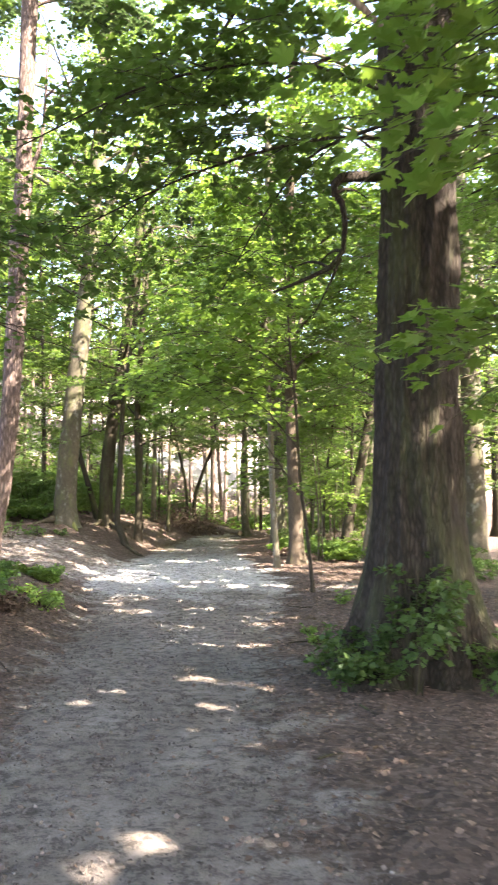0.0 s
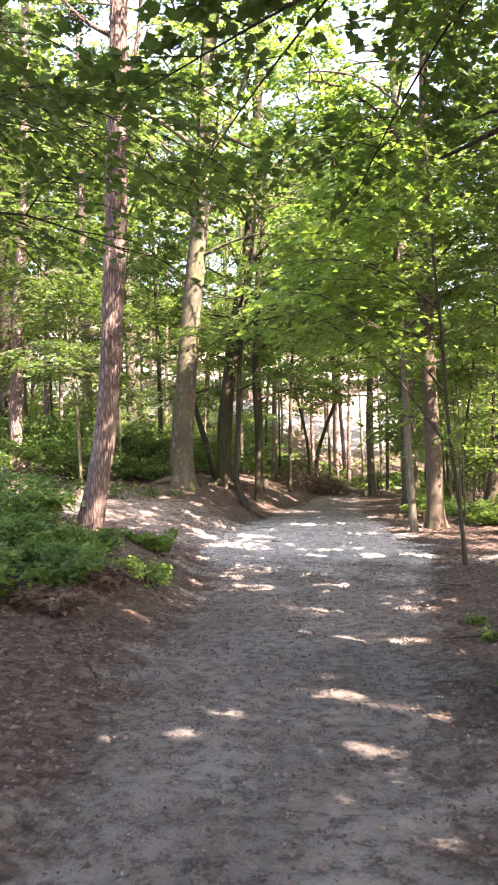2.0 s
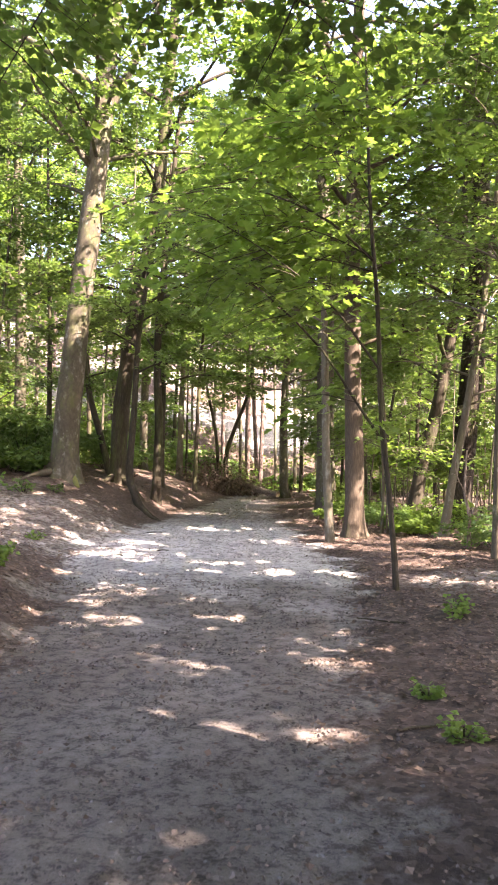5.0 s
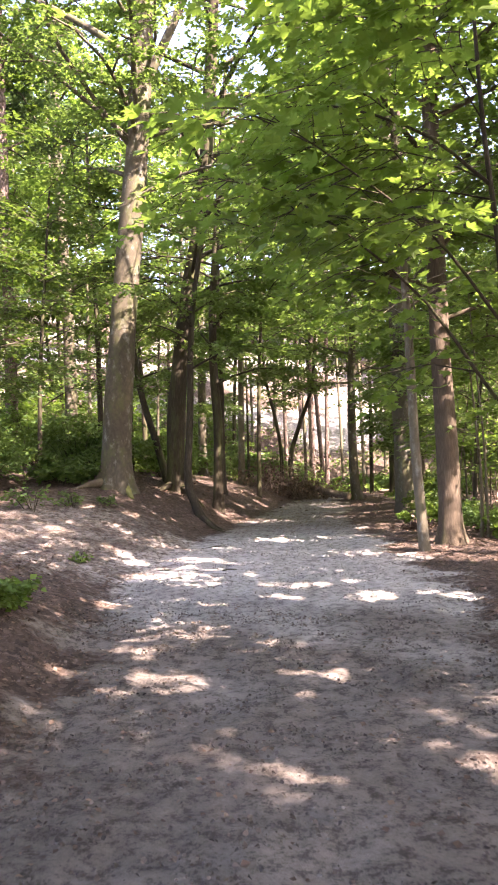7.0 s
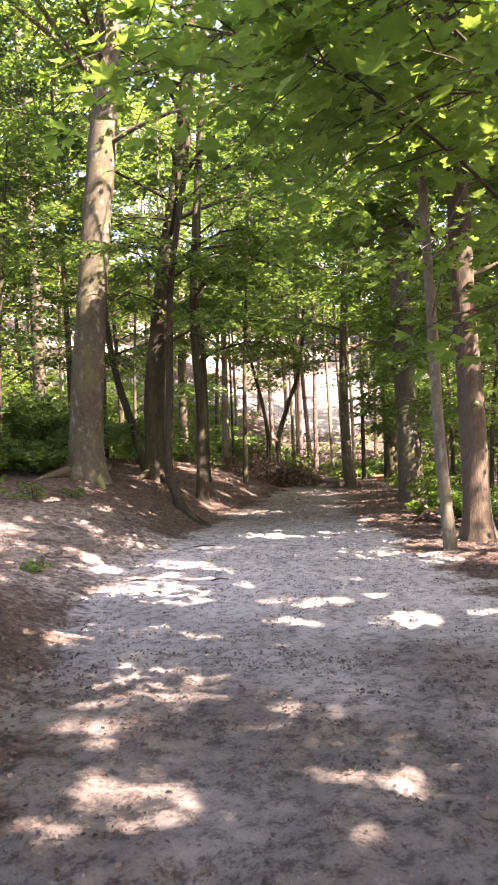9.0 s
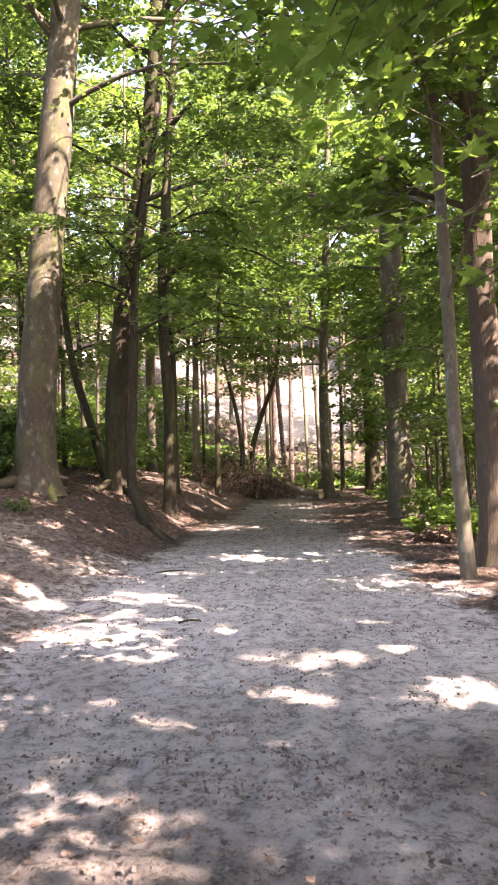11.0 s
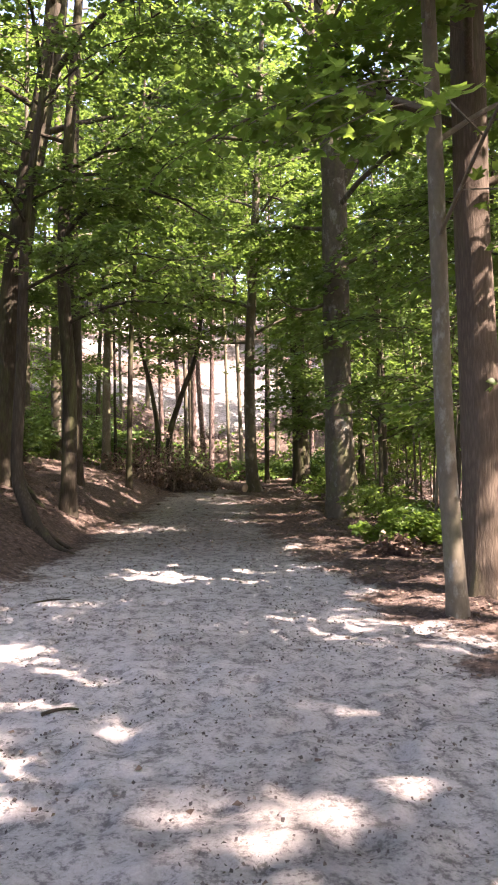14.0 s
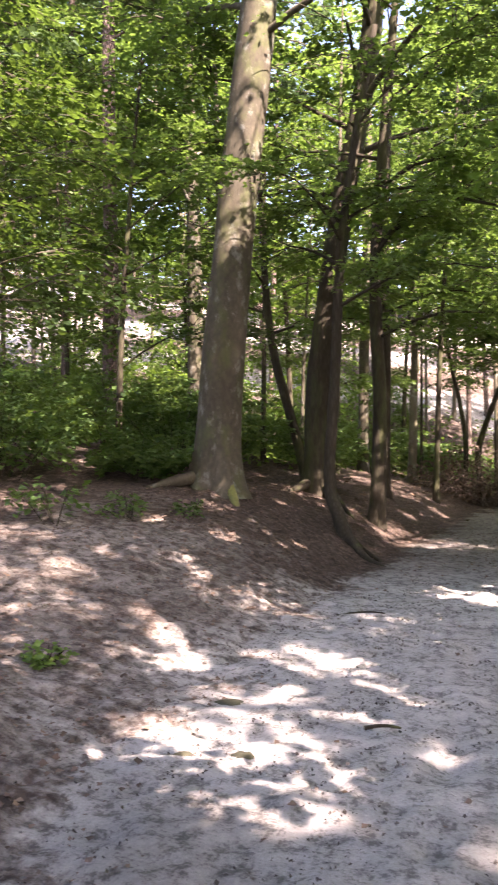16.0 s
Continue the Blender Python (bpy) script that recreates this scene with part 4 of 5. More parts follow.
YOUNG_DEEP = [
    (6.5, 26.0, 10.0, 0.09, 1.0, 3.0), (6.2, 36.0, 10.0, 0.09, 1.0, 3.0), (6.8, 17.5, 10.0, 0.09, 1.4, 3.0), (-11.5, 26.8, 8.0, 0.07, 2.0, 2.6), (-7.0, 34.2, 7.0, 0.06, 1.6, 2.2), (-12.5, 31.5, 9.0, 0.07, 2.5, 2.6),
    (2.1, 29.4, 6.5, 0.05, 1.0, 2.0), (2.0, 34.4, 7.0, 0.05, 1.0, 2.0), (2.7, 39.2, 8.0, 0.06, 1.4, 2.2), (-4.6, 41.0, 8.0, 0.06, 2.6, 2.4), (-13.0, 22.0, 9.0, 0.08, 1.6, 2.8),
    (-7.9, 30.6, 13.0, 0.1, 4.0, 3.4), (-6.0, 34.0, 13.0, 0.1, 4.4, 3.4), (-3.5, 34.6, 12.0, 0.08, 4.8, 3.0), (-2.2, 43.0, 13.0, 0.08, 6.0, 3.2), (0.7, 42.0, 13.0, 0.09, 6.0, 3.2),
]
YOUNG = YOUNG_NEAR + YOUNG_DEEP
for i, (x, y, h, r, h0, reach) in enumerate(YOUNG):
    lean = ((i * 37) % 11 - 5) * 0.08
    # Western young beeches take the darker oak leaf, standing in for their shade.
    tree("young_beech", x, y, [(0, 0, 0), (lean * 0.3, 0, h * 0.35), (lean, 0, h * 0.7), (lean * 1.5, 0.1, h)], r, 0.02, BARK_BEECH if i % 2 else BARK_DARK, "young beech with level sprays of leaves", LEAF_OAK if x < -6 and y < 30 else LEAF_BEECH,
         int(9 + h * 0.8), h0, reach, 25, 0.096 if y < 28 else 0.12, 40 + i, "young trees under the canopy", segs=10, flare=0.3, rings=20, sprays=8)

rng = np.random.default_rng(55)
for i in range(18):
    x, y, h = rng.uniform(1.9, 5.2), rng.uniform(19.5, 37), rng.uniform(3.5, 6.0)
    if math.hypot(x - 4.1, y - 24.5) < 0.6 or math.hypot(x - 2.9, y - 24.0) < 0.5:
        continue
    lean = rng.uniform(-0.5, 0.4)
    tree("thin_sapling", x, y, [(0, 0, 0), (lean * 0.2, rng.uniform(-0.1, 0.1), h * 0.35), (lean * 0.7, 0, h * 0.7), (lean, 0, h)], rng.uniform(0.018, 0.032), 0.008, BARK_YOUNG if i % 3 else BARK_DEAD, "thin bare sapling stem in the thicket", LEAF_BEECH,
         6, 1.0, 1.0, 16, 0.075, 400 + i, "saplings of the thicket", segs=7, rings=14, flare=0.2, sprays=4, spray_len=0.5, category="sapling")

# middle storey where the path bends
MIDDLE = [(-8.5, 38.5, 11, 3.4), (-11.5, 40.5, 11, 3.2), (-6.0, 46.5, 12, 4.6), (-2.2, 49.5, 12, 5.6), (1.8, 50.5, 12, 5.8), (5.2, 47.5, 12, 4.0), (7.5, 42.0, 11, 2.4), (9.5, 46.5, 12, 2.6), (-9.5, 47.5, 12, 4.4), (-14.5, 44.0, 12, 3.6),
          (-14.0, 36.0, 11, 3.4), (-17.0, 39.5, 12, 3.6), (3.0, 54.0, 13, 5.5), (-4.5, 54.0, 13, 6.0), (-17.5, 31.0, 11, 3.4), (-20.0, 35.5, 12, 3.6), (12.5, 42.0, 12, 2.5), (-15.5, 26.0, 10, 3.0)]
for i, (x, y, h, h0) in enumerate(MIDDLE):
    lean = ((i * 31) % 9 - 4) * 0.1
    tree("birch_tree" if i % 3 == 1 else "beech_tree", x, y, [(0, 0, 0), (lean * 0.3, 0, h * 0.35), (lean, 0, h * 0.7), (lean * 1.4, 0.1, h)], 0.11, 0.03, BARK_YOUNG if i % 3 == 1 else BARK_DARK, "slim tree with a light leafy crown at the slope", LEAF_BEECH if i % 2 else LEAF_MAPLE,
         21 if abs(x) < 8 else 16, h0, 3.0, 21, 0.155, 240 + i, "slim trees before the slope", segs=9, rings=14, flare=0.3, sprays=10, fine=False)
tree("hornbeam_tree", -2.45, 39.3, [(0, 0, 0), (-0.22, 0, 1.5), (0.2, 0, 3.0), (0.75, 0, 4.6), (1.0, 0, 7.5)], 0.11, 0.04, BARK_DARK, "crooked dark stem that rises behind the brushwood", LEAF_BEECH, 9, 4.2, 2.4, 30, 0.125, 260, segs=10, rings=20, flare=0.4, sprays=8)
tree("hornbeam_tree", -3.1, 39.6, [(0, 0, 0), (0.05, 0, 1.5), (-0.15, 0, 3.0), (-0.5, 0, 4.6), (-0.7, 0, 7)], 0.09, 0.03, BARK_DARK, "crooked slim stem that rises behind the brushwood", LEAF_BEECH, 8, 4.2, 2.2, 30, 0.125, 261, segs=10, rings=20, flare=0.4, sprays=8)

# tall trees added, many out of view, to close the canopy and shade the path
TALL_WEST = [
    (5.0, 4.0, 15, 0.28, 5.5), (4.8, -3.0, 15, 0.28, 5.0), (-4.6, 5.0, 15, 0.25, 5.4), (-5.0, -3.0, 16, 0.28, 5.0), (7.8, 9.5, 16, 0.3, 4.8), (8.5, 1.5, 16, 0.3, 4.8), (6.8, 12.8, 16, 0.28, 5.0),
    (8.8, 21.0, 16, 0.3, 4.2), (10.4, 14.0, 16, 0.3, 4.2), (8.0, 31.0, 16, 0.3, 4.0), (5.7, 19.8, 19, 0.3, 8.0), (6.2, 23.5, 19, 0.3, 8.5), (12.5, 25.0, 16, 0.3, 4.0), (12.5, 11.0, 16, 0.3, 4.0),
    (-10.2, 34.5, 17, 0.24, 5.0), (-13.5, 29.5, 17, 0.24, 5.0), (-6.6, 41.0, 15, 0.2, 5.5),
]
TALL_EAST = [
    (13, 18, 16, 0.3, 4.0), (11.5, 36, 15, 0.3, 3.5), (12, 4, 16, 0.3, 4.5), (-0.5, -6.0, 15, 0.3, 5.5), (6.9, -0.4, 15, 0.28, 4.8), (3.9, -0.9, 14, 0.24, 4.6), (8.2, -4.0, 16, 0.3, 4.5), (6.0, -8.0, 16, 0.3, 4.5), (12.5, -3.0, 16, 0.3, 4.0), (10.5, 7.0, 16, 0.3, 4.0), (15.5, 8.0, 16, 0.3, 4.0),
]
TALL = TALL_WEST + TALL_EAST
for i, (x, y, h, r, h0) in enumerate(TALL):
    lean = ((i * 29) % 9 - 4) * 0.12
    tree("oak_tree" if i % 3 == 0 else "beech_tree", x, y, [(0, 0, 0), (lean * 0.2, 0, h * 0.3), (lean, 0.1, h * 0.65), (lean * 1.2, 0.2, h)], r, 0.1, BARK_OAK if i % 3 == 0 else BARK_BEECH,
         "tall broad-leaved tree added to close and shade the canopy", LEAF_OAK if i in (2, 3) else LEAF_BEECH if i % 2 else LEAF_MAPLE, 15 if x < 11 else 11, h0, 4.3 if h < 18 else 6.5, 32, 0.138, 80 + i, "tall trees of the wood", segs=14, rings=24, sprays=14 if x < 11 and y < 16 else 9, fine=y > 2)

# ---- the wood beyond ----
far = []
rng = np.random.default_rng(77)
for k in range(6):
    h = 17 + k * 0.7
    kind = "pine_tree" if k % 2 == 0 else "birch_tree"
    far.append(tree(kind, -30.0 - 7 * k, 75.0, [(0, 0, 0), (0.1 * (k - 2), 0, h * 0.4), (0.2 * (k - 2), 0.1, h)], 0.12 if k % 2 == 0 else 0.085, 0.04, BARK_PINE if k % 2 == 0 else BARK_YOUNG,
                    "thin bare-stemmed pine on the sunlit slope" if k % 2 == 0 else "thin pale tree on the sunlit slope", LEAF_NEEDLE if k % 2 == 0 else LEAF_BEECH,
                    12, h * 0.42, 2.6, 18, 0.24, 140 + k, "thin trees on the slope", segs=8, rings=10, flare=0.3, sprays=7, twigs=False, fine=False, spray_len=1.2))
spots = []
while len(spots) < 78:
    y = rng.uniform(43, 90)
    x = rng.uniform(-0.62 * y - 2, 0.42 * y)
    if min([math.hypot(x - a, y - b) for a, b in spots] or [9]) > 1.7 and not (-2.6 < x < 0.6 and y < 45) and not (-16 < x < 10 and y < 67):
        spots.append((x, y))
spots += [(-1.3, 45.2), (-0.5, 47.0), (-2.0, 46.4), (0.5, 45.8), (-3.4, 47.5), (0.1, 49.0), (-1.6, 50.0), (-5.5, 51.0), (3.4, 50.0), (-9.5, 54.0), (-3.0, 56.0), (2.0, 58.0), (-12.5, 49.0), (-7.0, 60.0)]
for i in range(22):
    spots.append((-rng.uniform(13, 30), rng.uniform(28, 44)))
for i, (x, y) in enumerate(spots):
    s = rng.uniform(0.85, 1.15)
    ob = copy_thing(far[i % 6], pose(x, y, gz(x, y), rng.uniform(-2, 2), rng.uniform(-2, 2), rng.uniform(0, 360)))
    ob.scale = (s, s, s)

# ---- undergrowth ----
for i, (x, y, w, h) in enumerate([(-4.0, 8.6, 0.75, 0.5), (-3.75, 9.6, 0.65, 0.38), (-4.6, 9.4, 0.9, 0.5), (-3.8, 10.7, 0.6, 0.28), (-4.8, 10.8, 0.8, 0.38), (-3.9, 11.6, 0.5, 0.2), (-5.2, 12.2, 0.8, 0.5), (-5.6, 11.0, 1.0, 0.55),
                                 (-4.1, 7.4, 0.8, 0.5), (-3.4, 13.3, 0.35, 0.2), (-5.6, 13.4, 0.9, 0.6)]):
    shrub("bramble", x, y, w, h, LEAF_SHRUB if i % 3 else LEAF_FERN, "low leafy bramble on the bank", 10 + i, 16, 30, 0.062, "bramble", "brambles on the bank")
for i, (x, y, w, h) in enumerate([(-7.2, 26.4, 1.3, 1.4), (-8.5, 23.2, 1.4, 1.3), (-8.8, 27.5, 1.6, 1.7), (-10.5, 21.5, 1.5, 1.4), (-10.2, 25.4, 1.6, 1.6), (-7.6, 29.5, 1.4, 1.6), (-12.5, 25.0, 1.7, 1.6), (-12.0, 29.0, 1.8, 1.8), (-6.9, 24.4, 0.8, 0.7), (-14.5, 29.0, 1.8, 1.9), (-12.5, 33.5, 1.8, 1.9), (-9.5, 33.0, 1.7, 1.8), (-6.2, 32.5, 1.4, 1.5)]):
    shrub("shrub", x, y, w, h, LEAF_SHRUB, "dense green shrub behind the beech", 40 + i, 24, 34, 0.09, "shrub", "shrubs behind the bank")
for i, (x, y, w, h) in enumerate([(-4.3, 42.5, 1.6, 1.5), (-6.0, 44.0, 1.8, 1.7), (-3.0, 45.0, 1.4, 1.2), (-7.8, 41.5, 1.7, 1.6), (2.4, 43.0, 1.2, 0.9), (3.6, 45.0, 1.5, 1.1), (0.9, 46.5, 1.2, 0.9), (-0.2, 47.5, 1.0, 0.8), (-9.5, 43.0, 1.8, 1.7)]):
    shrub("shrub", x, y, w, h, LEAF_SHRUB, "green shrub at the foot of the sunny slope", 60 + i, 20, 30, 0.13, "shrub", "shrubs at the slope's foot")
for i, (x, y, w, h) in enumerate([(1.7, 27.2, 0.9, 0.7), (1.9, 25.2, 0.7, 0.6), (1.25, 24.4, 0.6, 0.5), (2.2, 23.3, 0.8, 0.6), (2.6, 21.8, 0.7, 0.5), (2.0, 30.0, 0.9, 0.8), (3.4, 22.8, 0.9, 0.8), (3.6, 19.0, 0.9, 0.7), (1.7, 33.0, 0.9, 0.7), (4.2, 16.6, 0.9, 0.7), (2.4, 36.0, 0.9, 0.8)]):
    shrub("shrub", x, y, w, h, LEAF_SHRUB if i % 2 else LEAF_MAPLE, "green shrub at the wood's edge", 80 + i, 15, 34, 0.065, "shrub", "shrubs at the wood's edge")
shrub("bracken", 1.65, 25.6, 0.45, 0.42, LEAF_DEAD, "withered brown bracken at the path's edge", 140, 14, 18, 0.08, "bracken", bark=BARK_DEAD)
shrub("bracken", -3.2, 8.9, 0.28, 0.2, LEAF_DEAD, "withered brown bracken among the brambles", 142, 12, 16, 0.07, "bracken", bark=BARK_DEAD)
shrub("bracken", -3.2, 10.3, 0.28, 0.18, LEAF_DEAD, "withered brown bracken among the brambles", 143, 12, 16, 0.07, "bracken", bark=BARK_DEAD)
shrub("fern", -2.95, 11.3, 0.4, 0.25, LEAF_FERN, "low pale green fern at the path's edge", 144, 12, 16, 0.055, "fern")
shrub("bracken", 1.0, 23.6, 0.3, 0.22, LEAF_DEAD, "withered brown bracken at the path's edge", 141, 10, 14, 0.07, "bracken", bark=BARK_DEAD)
tree("dead_sapling", 3.05, 18.9, [(0, 0, 0), (0.03, 0, 0.5), (-0.06, 0, 1.0), (-0.03, 0, 1.7)], 0.035, 0.012, BARK_DEAD, "small dead sapling with bare orange brown stems", LEAF_DEAD, 0, 1, 1, seed=300, segs=8, rings=14, flare=0.2,
     extra=[([(0.02, 0, 0.45), (0.15, 0, 0.8), (0.18, 0.05, 1.4)], 0.022, False), ([(-0.05, 0, 0.95), (-0.2, 0.05, 1.3), (-0.22, 0.05, 1.8)], 0.014, False)])
shrub("ivy_bush", 1.0, 7.25, 0.45, 0.55, LEAF_OAK, "dark sprouting shoots at the oak's foot", 101, 22, 20, 0.065, "shrub")
shrub("ivy_bush", 1.4, 6.95, 0.5, 1.25, LEAF_OAK, "thin leafy shoots in front of the oak", 102, 14, 13, 0.07, "shrub")
shrub("ivy_bush", 2.15, 6.95, 0.4, 0.5, LEAF_SHRUB, "low shoots beside the oak", 103, 9, 14, 0.06, "shrub")
for i, (x, y, s) in enumerate([(-4.4, 18.2, 0.15), (0.75, 10.2, 0.09), (0.8, 9.4, 0.1), (1.05, 9.0, 0.08), (-5.9, 22.2, 0.35), (-6.4, 21.4, 0.55), (-5.4, 22.9, 0.22), (1.5, 12.8, 0.2)]):
    shrub("seedling", x, y, s, s * 0.9, LEAF_FERN if i not in (4, 5, 6) else LEAF_SHRUB, "small green seedling in the leaf litter", 120 + i, 6, 5, 0.035 + s * 0.1, "seedling", "seedlings")

rng = np.random.default_rng(91)
HAZELS = [(-8.4, 44.5, 4.2), (-11.2, 43.0, 4.4), (-12.0, 38.0, 4.0), (-14.2, 41.5, 4.4), (-16.0, 36.5, 4.2), (-15.5, 46.5, 4.6), (-6.6, 48.0, 3.4), (-18.5, 42.0, 4.6),
          (4.6, 38.0, 3.6), (5.6, 42.5, 4.2), (7.2, 46.0, 4.6), (4.8, 33.5, 3.4), (6.4, 30.0, 3.6), (7.6, 37.0, 4.2), (5.4, 26.5, 3.2), (9.0, 41.0, 4.6), (6.6, 50.0, 4.4), (-10.0, 50.0, 4.4)]
for i, (x, y, h) in enumerate(HAZELS):
    shrub("hazel_bush", x, y, rng.uniform(1.5, 2.1), h, LEAF_MAPLE if i % 3 else LEAF_BEECH, "tall loose hazel bush in the sunlit understorey", 160 + i, 20, 26, 0.135, "shrub", "hazel bushes under the trees")

# bushes along the top of the slope
rng = np.random.default_rng(93)
crest = [shrub("hazel_bush", -50.0 - 5 * k, 80.0, 2.4, 5.0, LEAF_BEECH if k else LEAF_MAPLE, "leafy bush on the crest of the slope", 190 + k, 22, 26, 0.22, "shrub", "bushes on the crest") for k in range(3)]
for i in range(44):
    x, y = -46 + 1.7 * i + rng.uniform(-0.8, 0.8), rng.uniform(66, 80)
    ob = copy_thing(crest[i % 3], pose(x, y, gz(x, y) - 0.1, 0, 0, rng.uniform(0, 360)))
    s = rng.uniform(0.9, 1.5)
    ob.scale = (s, s, s)
# ---- brushwood and fallen log ----
rng = np.random.default_rng(5)
pile_at = np.array([-2.45, 38.0, gz(-2.45, 38.0)])
pile = thing("brushwood_pile", pile_at, "heap of dead branches with withered brown leaves across the path", "brushwood")
foot, head, lens = [], [], []
for i in range(120):
    az = rng.uniform(0, 6.28)
    a = np.array([rng.uniform(-1.5, 1.3), rng.uniform(-0.8, 0.8), 0.02])
    a[2] = gz(a[0] + pile_at[0], a[1] + pile_at[1]) - pile_at[2] + 0.02
    e = a + np.array([math.cos(az) * rng.uniform(0.3, 1.0), math.sin(az) * 0.5, rng.uniform(0.2, 2.0) * (1 - 0.42 * abs(a[0]))])
    line = smooth_path([a, (a + e) / 2 + [0, 0, rng.uniform(0.05, 0.3)], e], 7)
    v, q, t = tube(line, np.linspace(rng.uniform(0.012, 0.03), 0.005, 7), 5, seed=i)
    part("branch", link_mesh("branch", v, [q, t], BARK_DEAD), pile)
    for j in (2, 4, 6):
        foot.append(line[j]), head.append((math.cos(az + rng.uniform(-1, 1)), math.sin(az), rng.uniform(-0.4, 0.4))), lens.append(rng.uniform(0.3, 0.6))
v, f = spray_leaves(rng, np.array(foot), np.array(head), np.array(lens), 10, 0.09, 0.5, 0.8, cull=False)
v[:, 2] = np.maximum(v[:, 2], ground_z(v[:, 0] + pile_at[0], v[:, 1] + pile_at[1]) - pile_at[2] + 0.01)
part("withered_foliage", link_mesh("withered_foliage", v, f, LEAF_DEAD, False), pile)


def log(points, r, label, stub=True):
    pts = [np.array((x, y, gz(x, y) + h)) for x, y, h in points]
    base = pts[0].copy()
    top = thing("log", base, label, "log")
    line = smooth_path([p - base for p in pts], 18)
    v, q, t = tube(line, np.linspace(r, r * 0.75, 18), 14, 0.06, seed=3)
    part("stem", link_mesh("stem", v, [q, t], BARK_DEAD), top)
    d = (line[1] - line[0]) / np.linalg.norm(line[1] - line[0])
    v, q, t = tube(np.array([line[0] - d * 0.012, line[0] + d * 0.002]), [r * 0.92, r * 0.95], 14, 0.03, seed=3)
    tri = np.stack([np.arange(1, 13), np.arange(2, 14), np.zeros(12, int)], -1)
    part("cut_end", link_mesh("cut_end", v, [q, np.vstack([t, tri])], CUT), top, "pale sawn end")
    return top


def plain(name, a, b, scale=14, rough=0.85):
    m, nt, out = shader(name)
    p = coords(nt)
    col = mixc(nt, noise_tex(nt, p, scale, 5, 0.65), a, b)
    n = noise_tex(nt, p, scale * 4, 3)
    bump = node(nt, "Bump", Height=n, Strength=0.4, Distance=0.004)
    s = node(nt, "BsdfPrincipled", Base_Color=col, Roughness=rough, Normal=bump.outputs[0])
    nt.links.new(s.outputs[0], out.inputs[0])
    return m


CUT = plain("cut_wood", (0.30, 0.21, 0.13), (0.5, 0.38, 0.26))
MOSS = plain("moss", (0.07, 0.075, 0.03), (0.26, 0.25, 0.06), 22)
TUFT = plain("tuft", (0.022, 0.023, 0.012), (0.060, 0.056, 0.028), 60)
STONE = plain("pebble", (0.07, 0.064, 0.06), (0.22, 0.205, 0.19), 9)
log([(-0.35, 36.4, 0.16), (-1.0, 37.1, 0.28), (-1.7, 37.9, 0.46), (-2.3, 38.4, 0.6)], 0.13, "fallen log propped at the edge of the path")
log([(2.6, 40.6, 0.1), (1.9, 40.9, 0.1), (1.0, 41.2, 0.12)], 0.09, "thin fallen stem beyond the bend")

def moss_tuft(x, y, w, seed):
    """A flat lumpy cushion on the sand."""
    rng = np.random.default_rng(seed)
    rings, segs = 5, 14
    rad = np.linspace(1, 0.15, rings)[:, None] * (w * rng.uniform(0.7, 1.2, segs))[None]
    th = np.linspace(0, 2 * np.pi, segs, endpoint=False)[None]
    px, py = x + rad * np.cos(th) * 1.5, y + rad * np.sin(th)
    lift = np.array([-0.01, 0.006, 0.012, 0.015, 0.016])[:, None] * rng.uniform(0.7, 1.3, (rings, segs))
    v = np.stack([px, py, ground_z(px, py) + lift], -1).reshape(-1, 3) - [x, y, gz(x, y)]
    i = np.arange(rings * segs).reshape(rings, segs)
    k = np.roll(i, -1, 1)
    quads = np.stack([i[:-1], k[:-1], k[1:], i[1:]], -1).reshape(-1, 4)
    cap = np.stack([i[-1, 1:-1], i[-1, 2:], np.full(segs - 2, i[-1, 0])], -1)
    ob = tagged(new("moss_tuft", link_mesh("moss_tuft", v, [quads, cap], TUFT)), "flat olive tuft of moss on the sand", "moss", "moss tufts")
    return put_at(ob, (x, y, gz(x, y)))


for i, (x, y, w) in enumerate([(-3.16, 18.29, 0.07), (-2.8, 17.52, 0.045), (-3.1, 17.45, 0.04)]):
    moss_tuft(x, y, w, 61 + i)

# roots that run out over the bank
for owner, pts, r, mat, label in [(mossy_beech, [(-5.45, 24.42, 0.12), (-5.32, 24.26, 0.07), (-5.2, 24.08, 0.0)], 0.1, MOSS, "yellow green mossy root"),
                                  (mossy_beech, [(-6.0, 24.4, 0.14), (-6.25, 24.1, 0.04), (-6.45, 23.8, -0.05)], 0.1, BARK_BEECH, ""),
                                  (bent_hornbeam, [(-3.85, 25.3, 0.08), (-3.55, 25.0, 0.03), (-3.2, 24.7, -0.04)], 0.07, BARK_DARK, ""),
                                  (bent_hornbeam, [(-3.9, 25.45, 0.08), (-3.6, 25.35, 0.02), (-3.3, 25.2, -0.04)], 0.05, BARK_DARK, ""),
                                  (dark_beech, [(-4.85, 28.0, 0.16), (-4.45, 27.5, 0.05), (-4.1, 27.0, -0.04)], 0.09, BARK_DARK, ""),
                                  (dark_beech, [(-5.2, 27.9, 0.16), (-5.3, 27.4, 0.05), (-5.35, 26.9, -0.05)], 0.09, BARK_DARK, "")]:
    wpts = [np.array((x, y, gz(x, y) + h)) - np.array(owner.location) for x, y, h in pts]
    line = smooth_path(wpts, 12)
    v, q, t = tube(line, np.linspace(r, r * 0.45, 12), 10, 0.12, seed=9)
    part("root", link_mesh("root", v, [q, t], mat), owner, label)

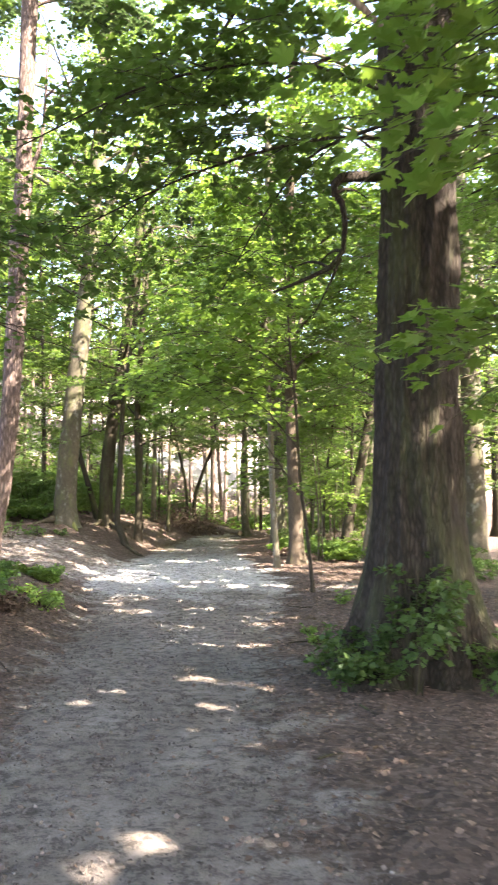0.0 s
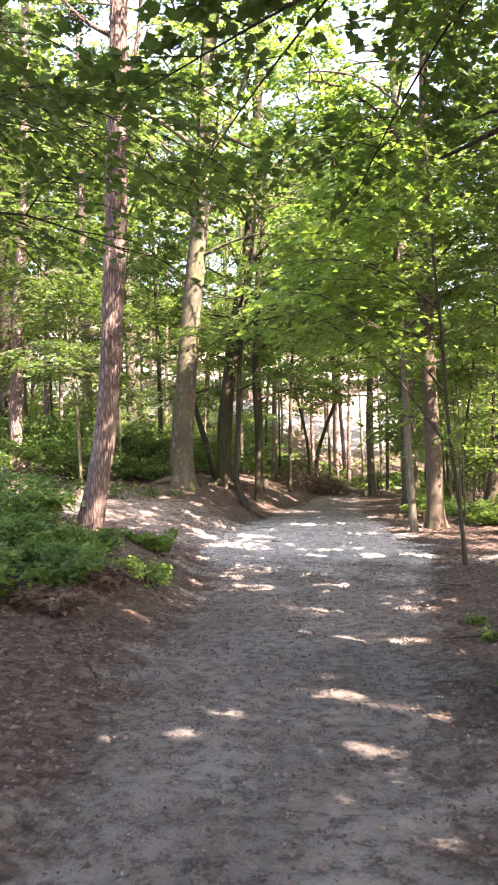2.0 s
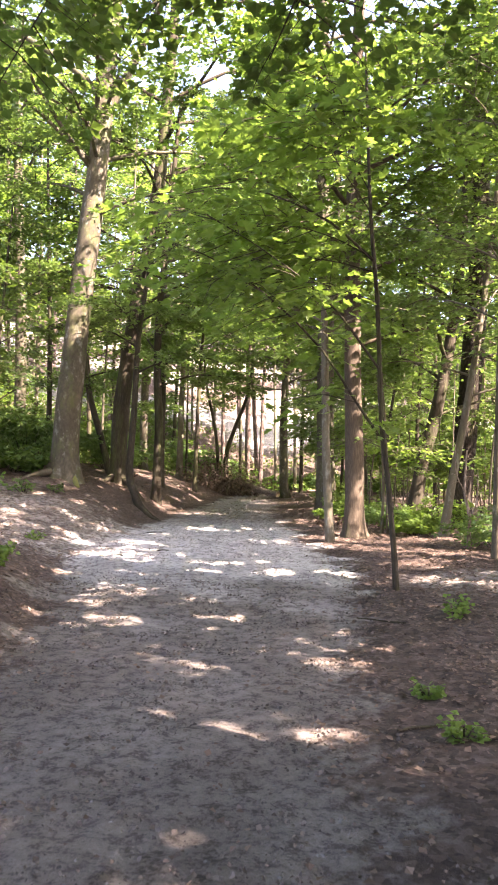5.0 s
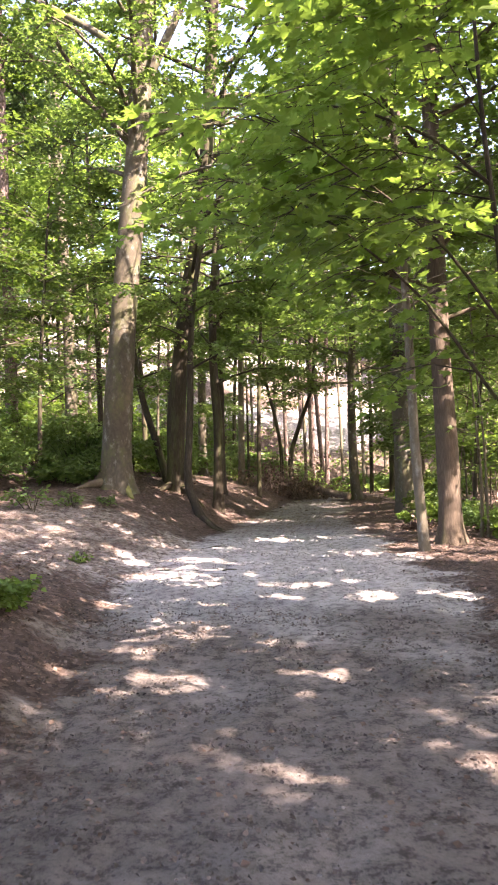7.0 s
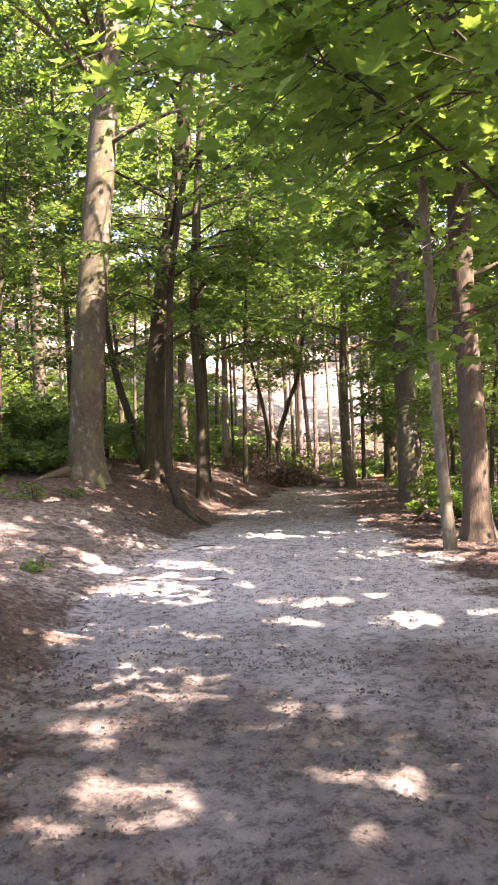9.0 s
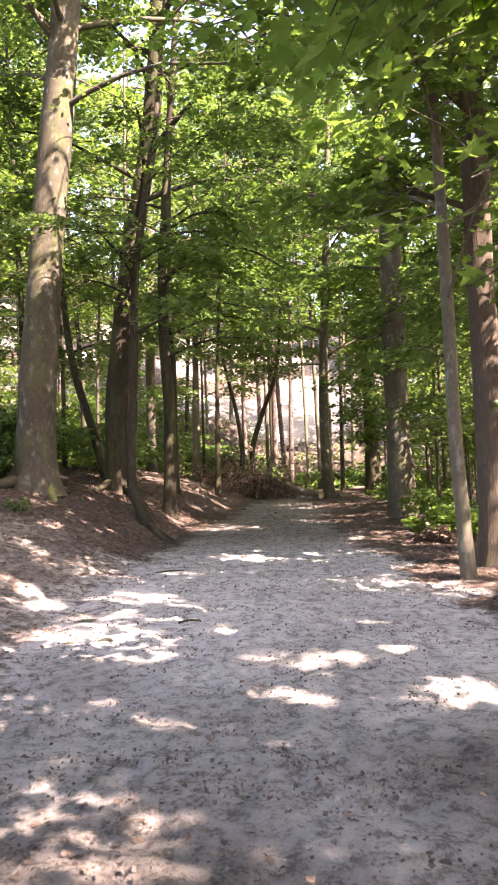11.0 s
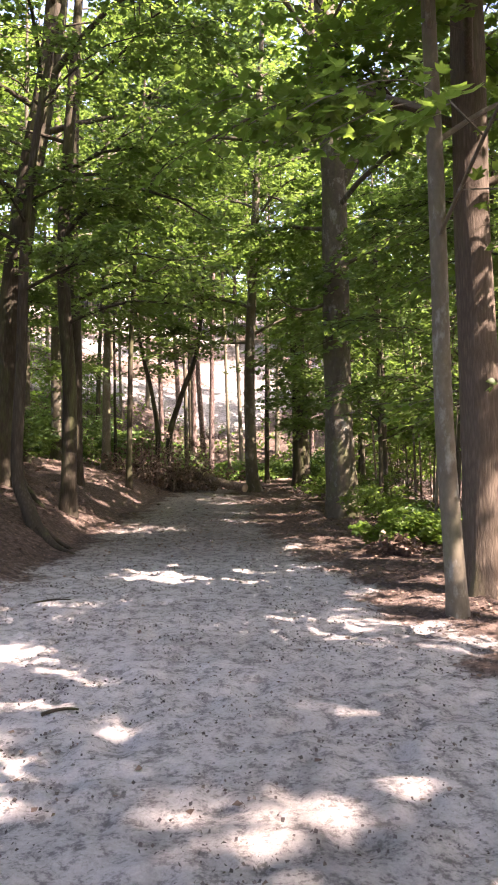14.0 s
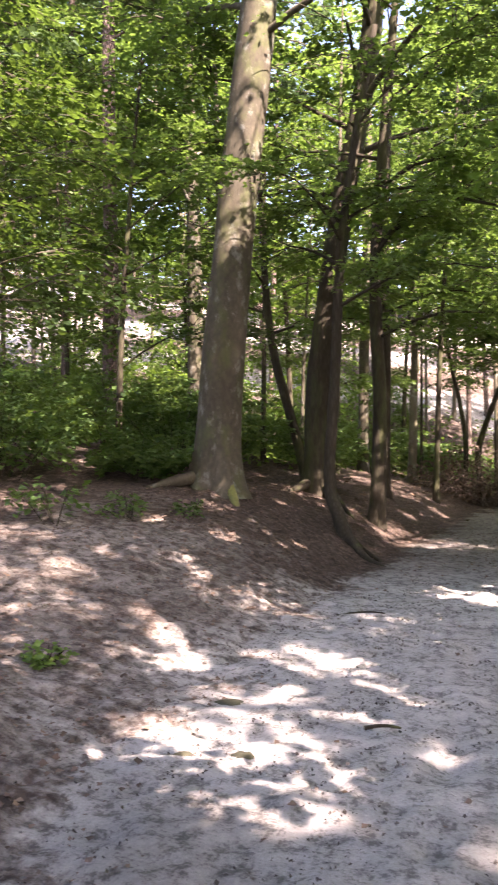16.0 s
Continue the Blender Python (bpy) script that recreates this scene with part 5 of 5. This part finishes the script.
# ---- litter, twigs and stones ----
def scatter(seed, n, box, size, keep, curl=0.3):
    rng = np.random.default_rng(seed)
    x, y = rng.uniform(box[0], box[1], n), rng.uniform(box[2], box[3], n)
    ok = rng.uniform(0, 1, n) < keep(x, y)
    x, y = x[ok], y[ok]
    m = len(x)
    p = np.stack([x, y, ground_z(x, y) + rng.uniform(0.004, 0.02, m)], 1)
    az = rng.uniform(0, 6.28, m)
    out = np.stack([np.cos(az), np.sin(az), rng.normal(0.05, 0.2, m)], 1)
    nrm = np.stack([rng.normal(0, curl, m), rng.normal(0, curl, m), np.ones(m)], 1)
    return leaves(p, out, nrm, size * rng.uniform(0.25, 1.2, m) ** 1.3)


def off_path(x, y):
    d = np.minimum(x - edge_left(y), edge_right(y) - x)
    return np.clip(0.02 + 0.3 * soft(22, 26, y) * soft(40, 34, y) + soft(0.45, -0.8, d + waves(x, y, 8, 1.6) * 0.2) * (1 - 0.3 * soft(1.3, 0.5, np.hypot((x + 5.4) / 3.0, (y - 19.5) / 4.4))), 0, 1)


v, f = scatter(21, 105000, (-6.5, 4.5, 0.5, 30), 0.04, off_path)
tagged(new("leaf_litter", link_mesh("leaf_litter", v, f, LEAF_DEAD, False)), "dry brown leaves strewn beside the path", "leaf litter", kind="stuff")
v, f = scatter(22, 9000, (-14, 9, 29, 60), 0.11, off_path)
tagged(new("leaf_litter", link_mesh("leaf_litter", v, f, LEAF_DEAD, False)), "dry brown leaves under the farther trees", "leaf litter", kind="stuff")

v, f = scatter(24, 9000, (-3.2, 1.2, 1.5, 15), 0.036, lambda x, y: np.clip(0.12 + 0.5 * soft(-1.0, -2.3, x) + 0.35 * waves(x, y, 15, 1.4), 0, 1))
tagged(new("fallen_leaves", link_mesh("fallen_leaves", v, f, LEAF_DEAD, False)), "curled brown leaves scattered on the trodden path", "leaf litter", kind="stuff")


def sunny_floor(x, y):
    west = soft(-5.5, -9, x) * soft(27.5, 31, y)
    foot = soft(42.5, 45, y) * soft(56, 48, y)
    return np.clip(np.maximum(west, foot) * (0.45 + 0.5 * waves(x, y, 17, 3.0)), 0, 1)


rng = np.random.default_rng(19)
hx, hy = rng.uniform(-26, 10, 72000), rng.uniform(27, 55, 72000)
ok = rng.uniform(0, 1, 72000) < sunny_floor(hx, hy)
hx, hy = hx[ok], hy[ok]
m = len(hx)
hp = np.stack([hx, hy, ground_z(hx, hy) + rng.uniform(0.0, 0.45, m)], 1)
v, f = leaves(hp, rng.normal(0, 1, (m, 3)) + [0, 0, 0.6], rng.normal(0, 0.6, (m, 3)) + [0, 0, 1.0], rng.uniform(0.1, 0.22, m))
tagged(new("undergrowth", link_mesh("undergrowth", v, f, LEAF_FERN, False)), "sunlit yellow green herbs on the woodland floor", "undergrowth", kind="stuff")

rng = np.random.default_rng(31)
pieces = []
for i in range(1500):
    y = rng.uniform(2, 26)
    x = rng.uniform(float(edge_left(y)) - 0.3, float(edge_right(y)) + 0.3)
    r = rng.uniform(0.004, 0.014)
    z = gz(x, y)
    c = np.array([x, y, z + r * 0.25])
    th = np.arange(5) * 1.2566 + rng.uniform(0, 1)
    ring = c + np.stack([np.cos(th) * r * rng.uniform(0.7, 1.3, 5), np.sin(th) * r * rng.uniform(0.7, 1.3, 5), np.zeros(5)], 1)
    v = np.vstack([ring, c + [0, 0, r * 0.6]])
    pieces.append((v, np.zeros((0, 4), int), np.array([(k, (k + 1) % 5, 5) for k in range(5)])))
v, f = join(pieces)
tagged(new("pebbles", link_mesh("pebbles", v, f[1], STONE, False)), "small grey stones and crumbs on the sandy path", "pebbles", kind="stuff")

def trodden(x, y):
    return np.clip(0.4 + 0.9 * waves(x, y, 14, 0.9), 0, 1) * np.where((x > edge_left(y) - 0.4) & (x < edge_right(y) + 0.4), 1, 0)


v, f = scatter(23, 52000, (-4.5, 1.5, 1.5, 15), 0.026, trodden, 0.8)
v2, f2 = scatter(25, 24000, (-4.5, 1.5, 14.5, 24), 0.019, trodden, 0.9)
v, f = np.vstack([v, v2]), np.vstack([f, f2 + len(v)])
tagged(new("leaf_crumbs", link_mesh("leaf_crumbs", v, f, LEAF_CRUMB, False)), "dark crumbs of old leaves trodden into the sand", "leaf litter", kind="stuff")

SPOTS = [(-2.19, 18.1, 0.3, 0.2), (0.75, 12.6, 2.6, 0.5), (0.6, 9.6, 0.4, 0.3), (0.9, 6.4, 1.9, 0.4), (0.5, 5.2, 0.8, 0.25), (-2.4, 7.8, 2.2, 0.3), (-2.9, 21.2, 0.2, 0.45), (0.9, 16.4, 0.9, 0.4), (-2.2, 4.8, 0.5, 0.22)]
for i, (x, y, a, l) in enumerate(SPOTS):
    d = np.array([math.cos(a), math.sin(a)]) * l / 2
    line = [np.array([x + k * d[0], y + k * d[1] + 0.03 * (1 - k * k) * l, gz(x + k * d[0], y + k * d[1]) + 0.008]) for k in (-1, -0.3, 0.4, 1)]
    sp = smooth_path([p - line[0] for p in line], 8)
    v, q, t = tube(sp, np.linspace(0.012, 0.006, 8), 6, 0.1, seed=i)
    put_at(tagged(new("stick", link_mesh("stick", v, [q, t], BARK_DARK)), "dry broken stick on the ground", "stick", "fallen sticks"), line[0])
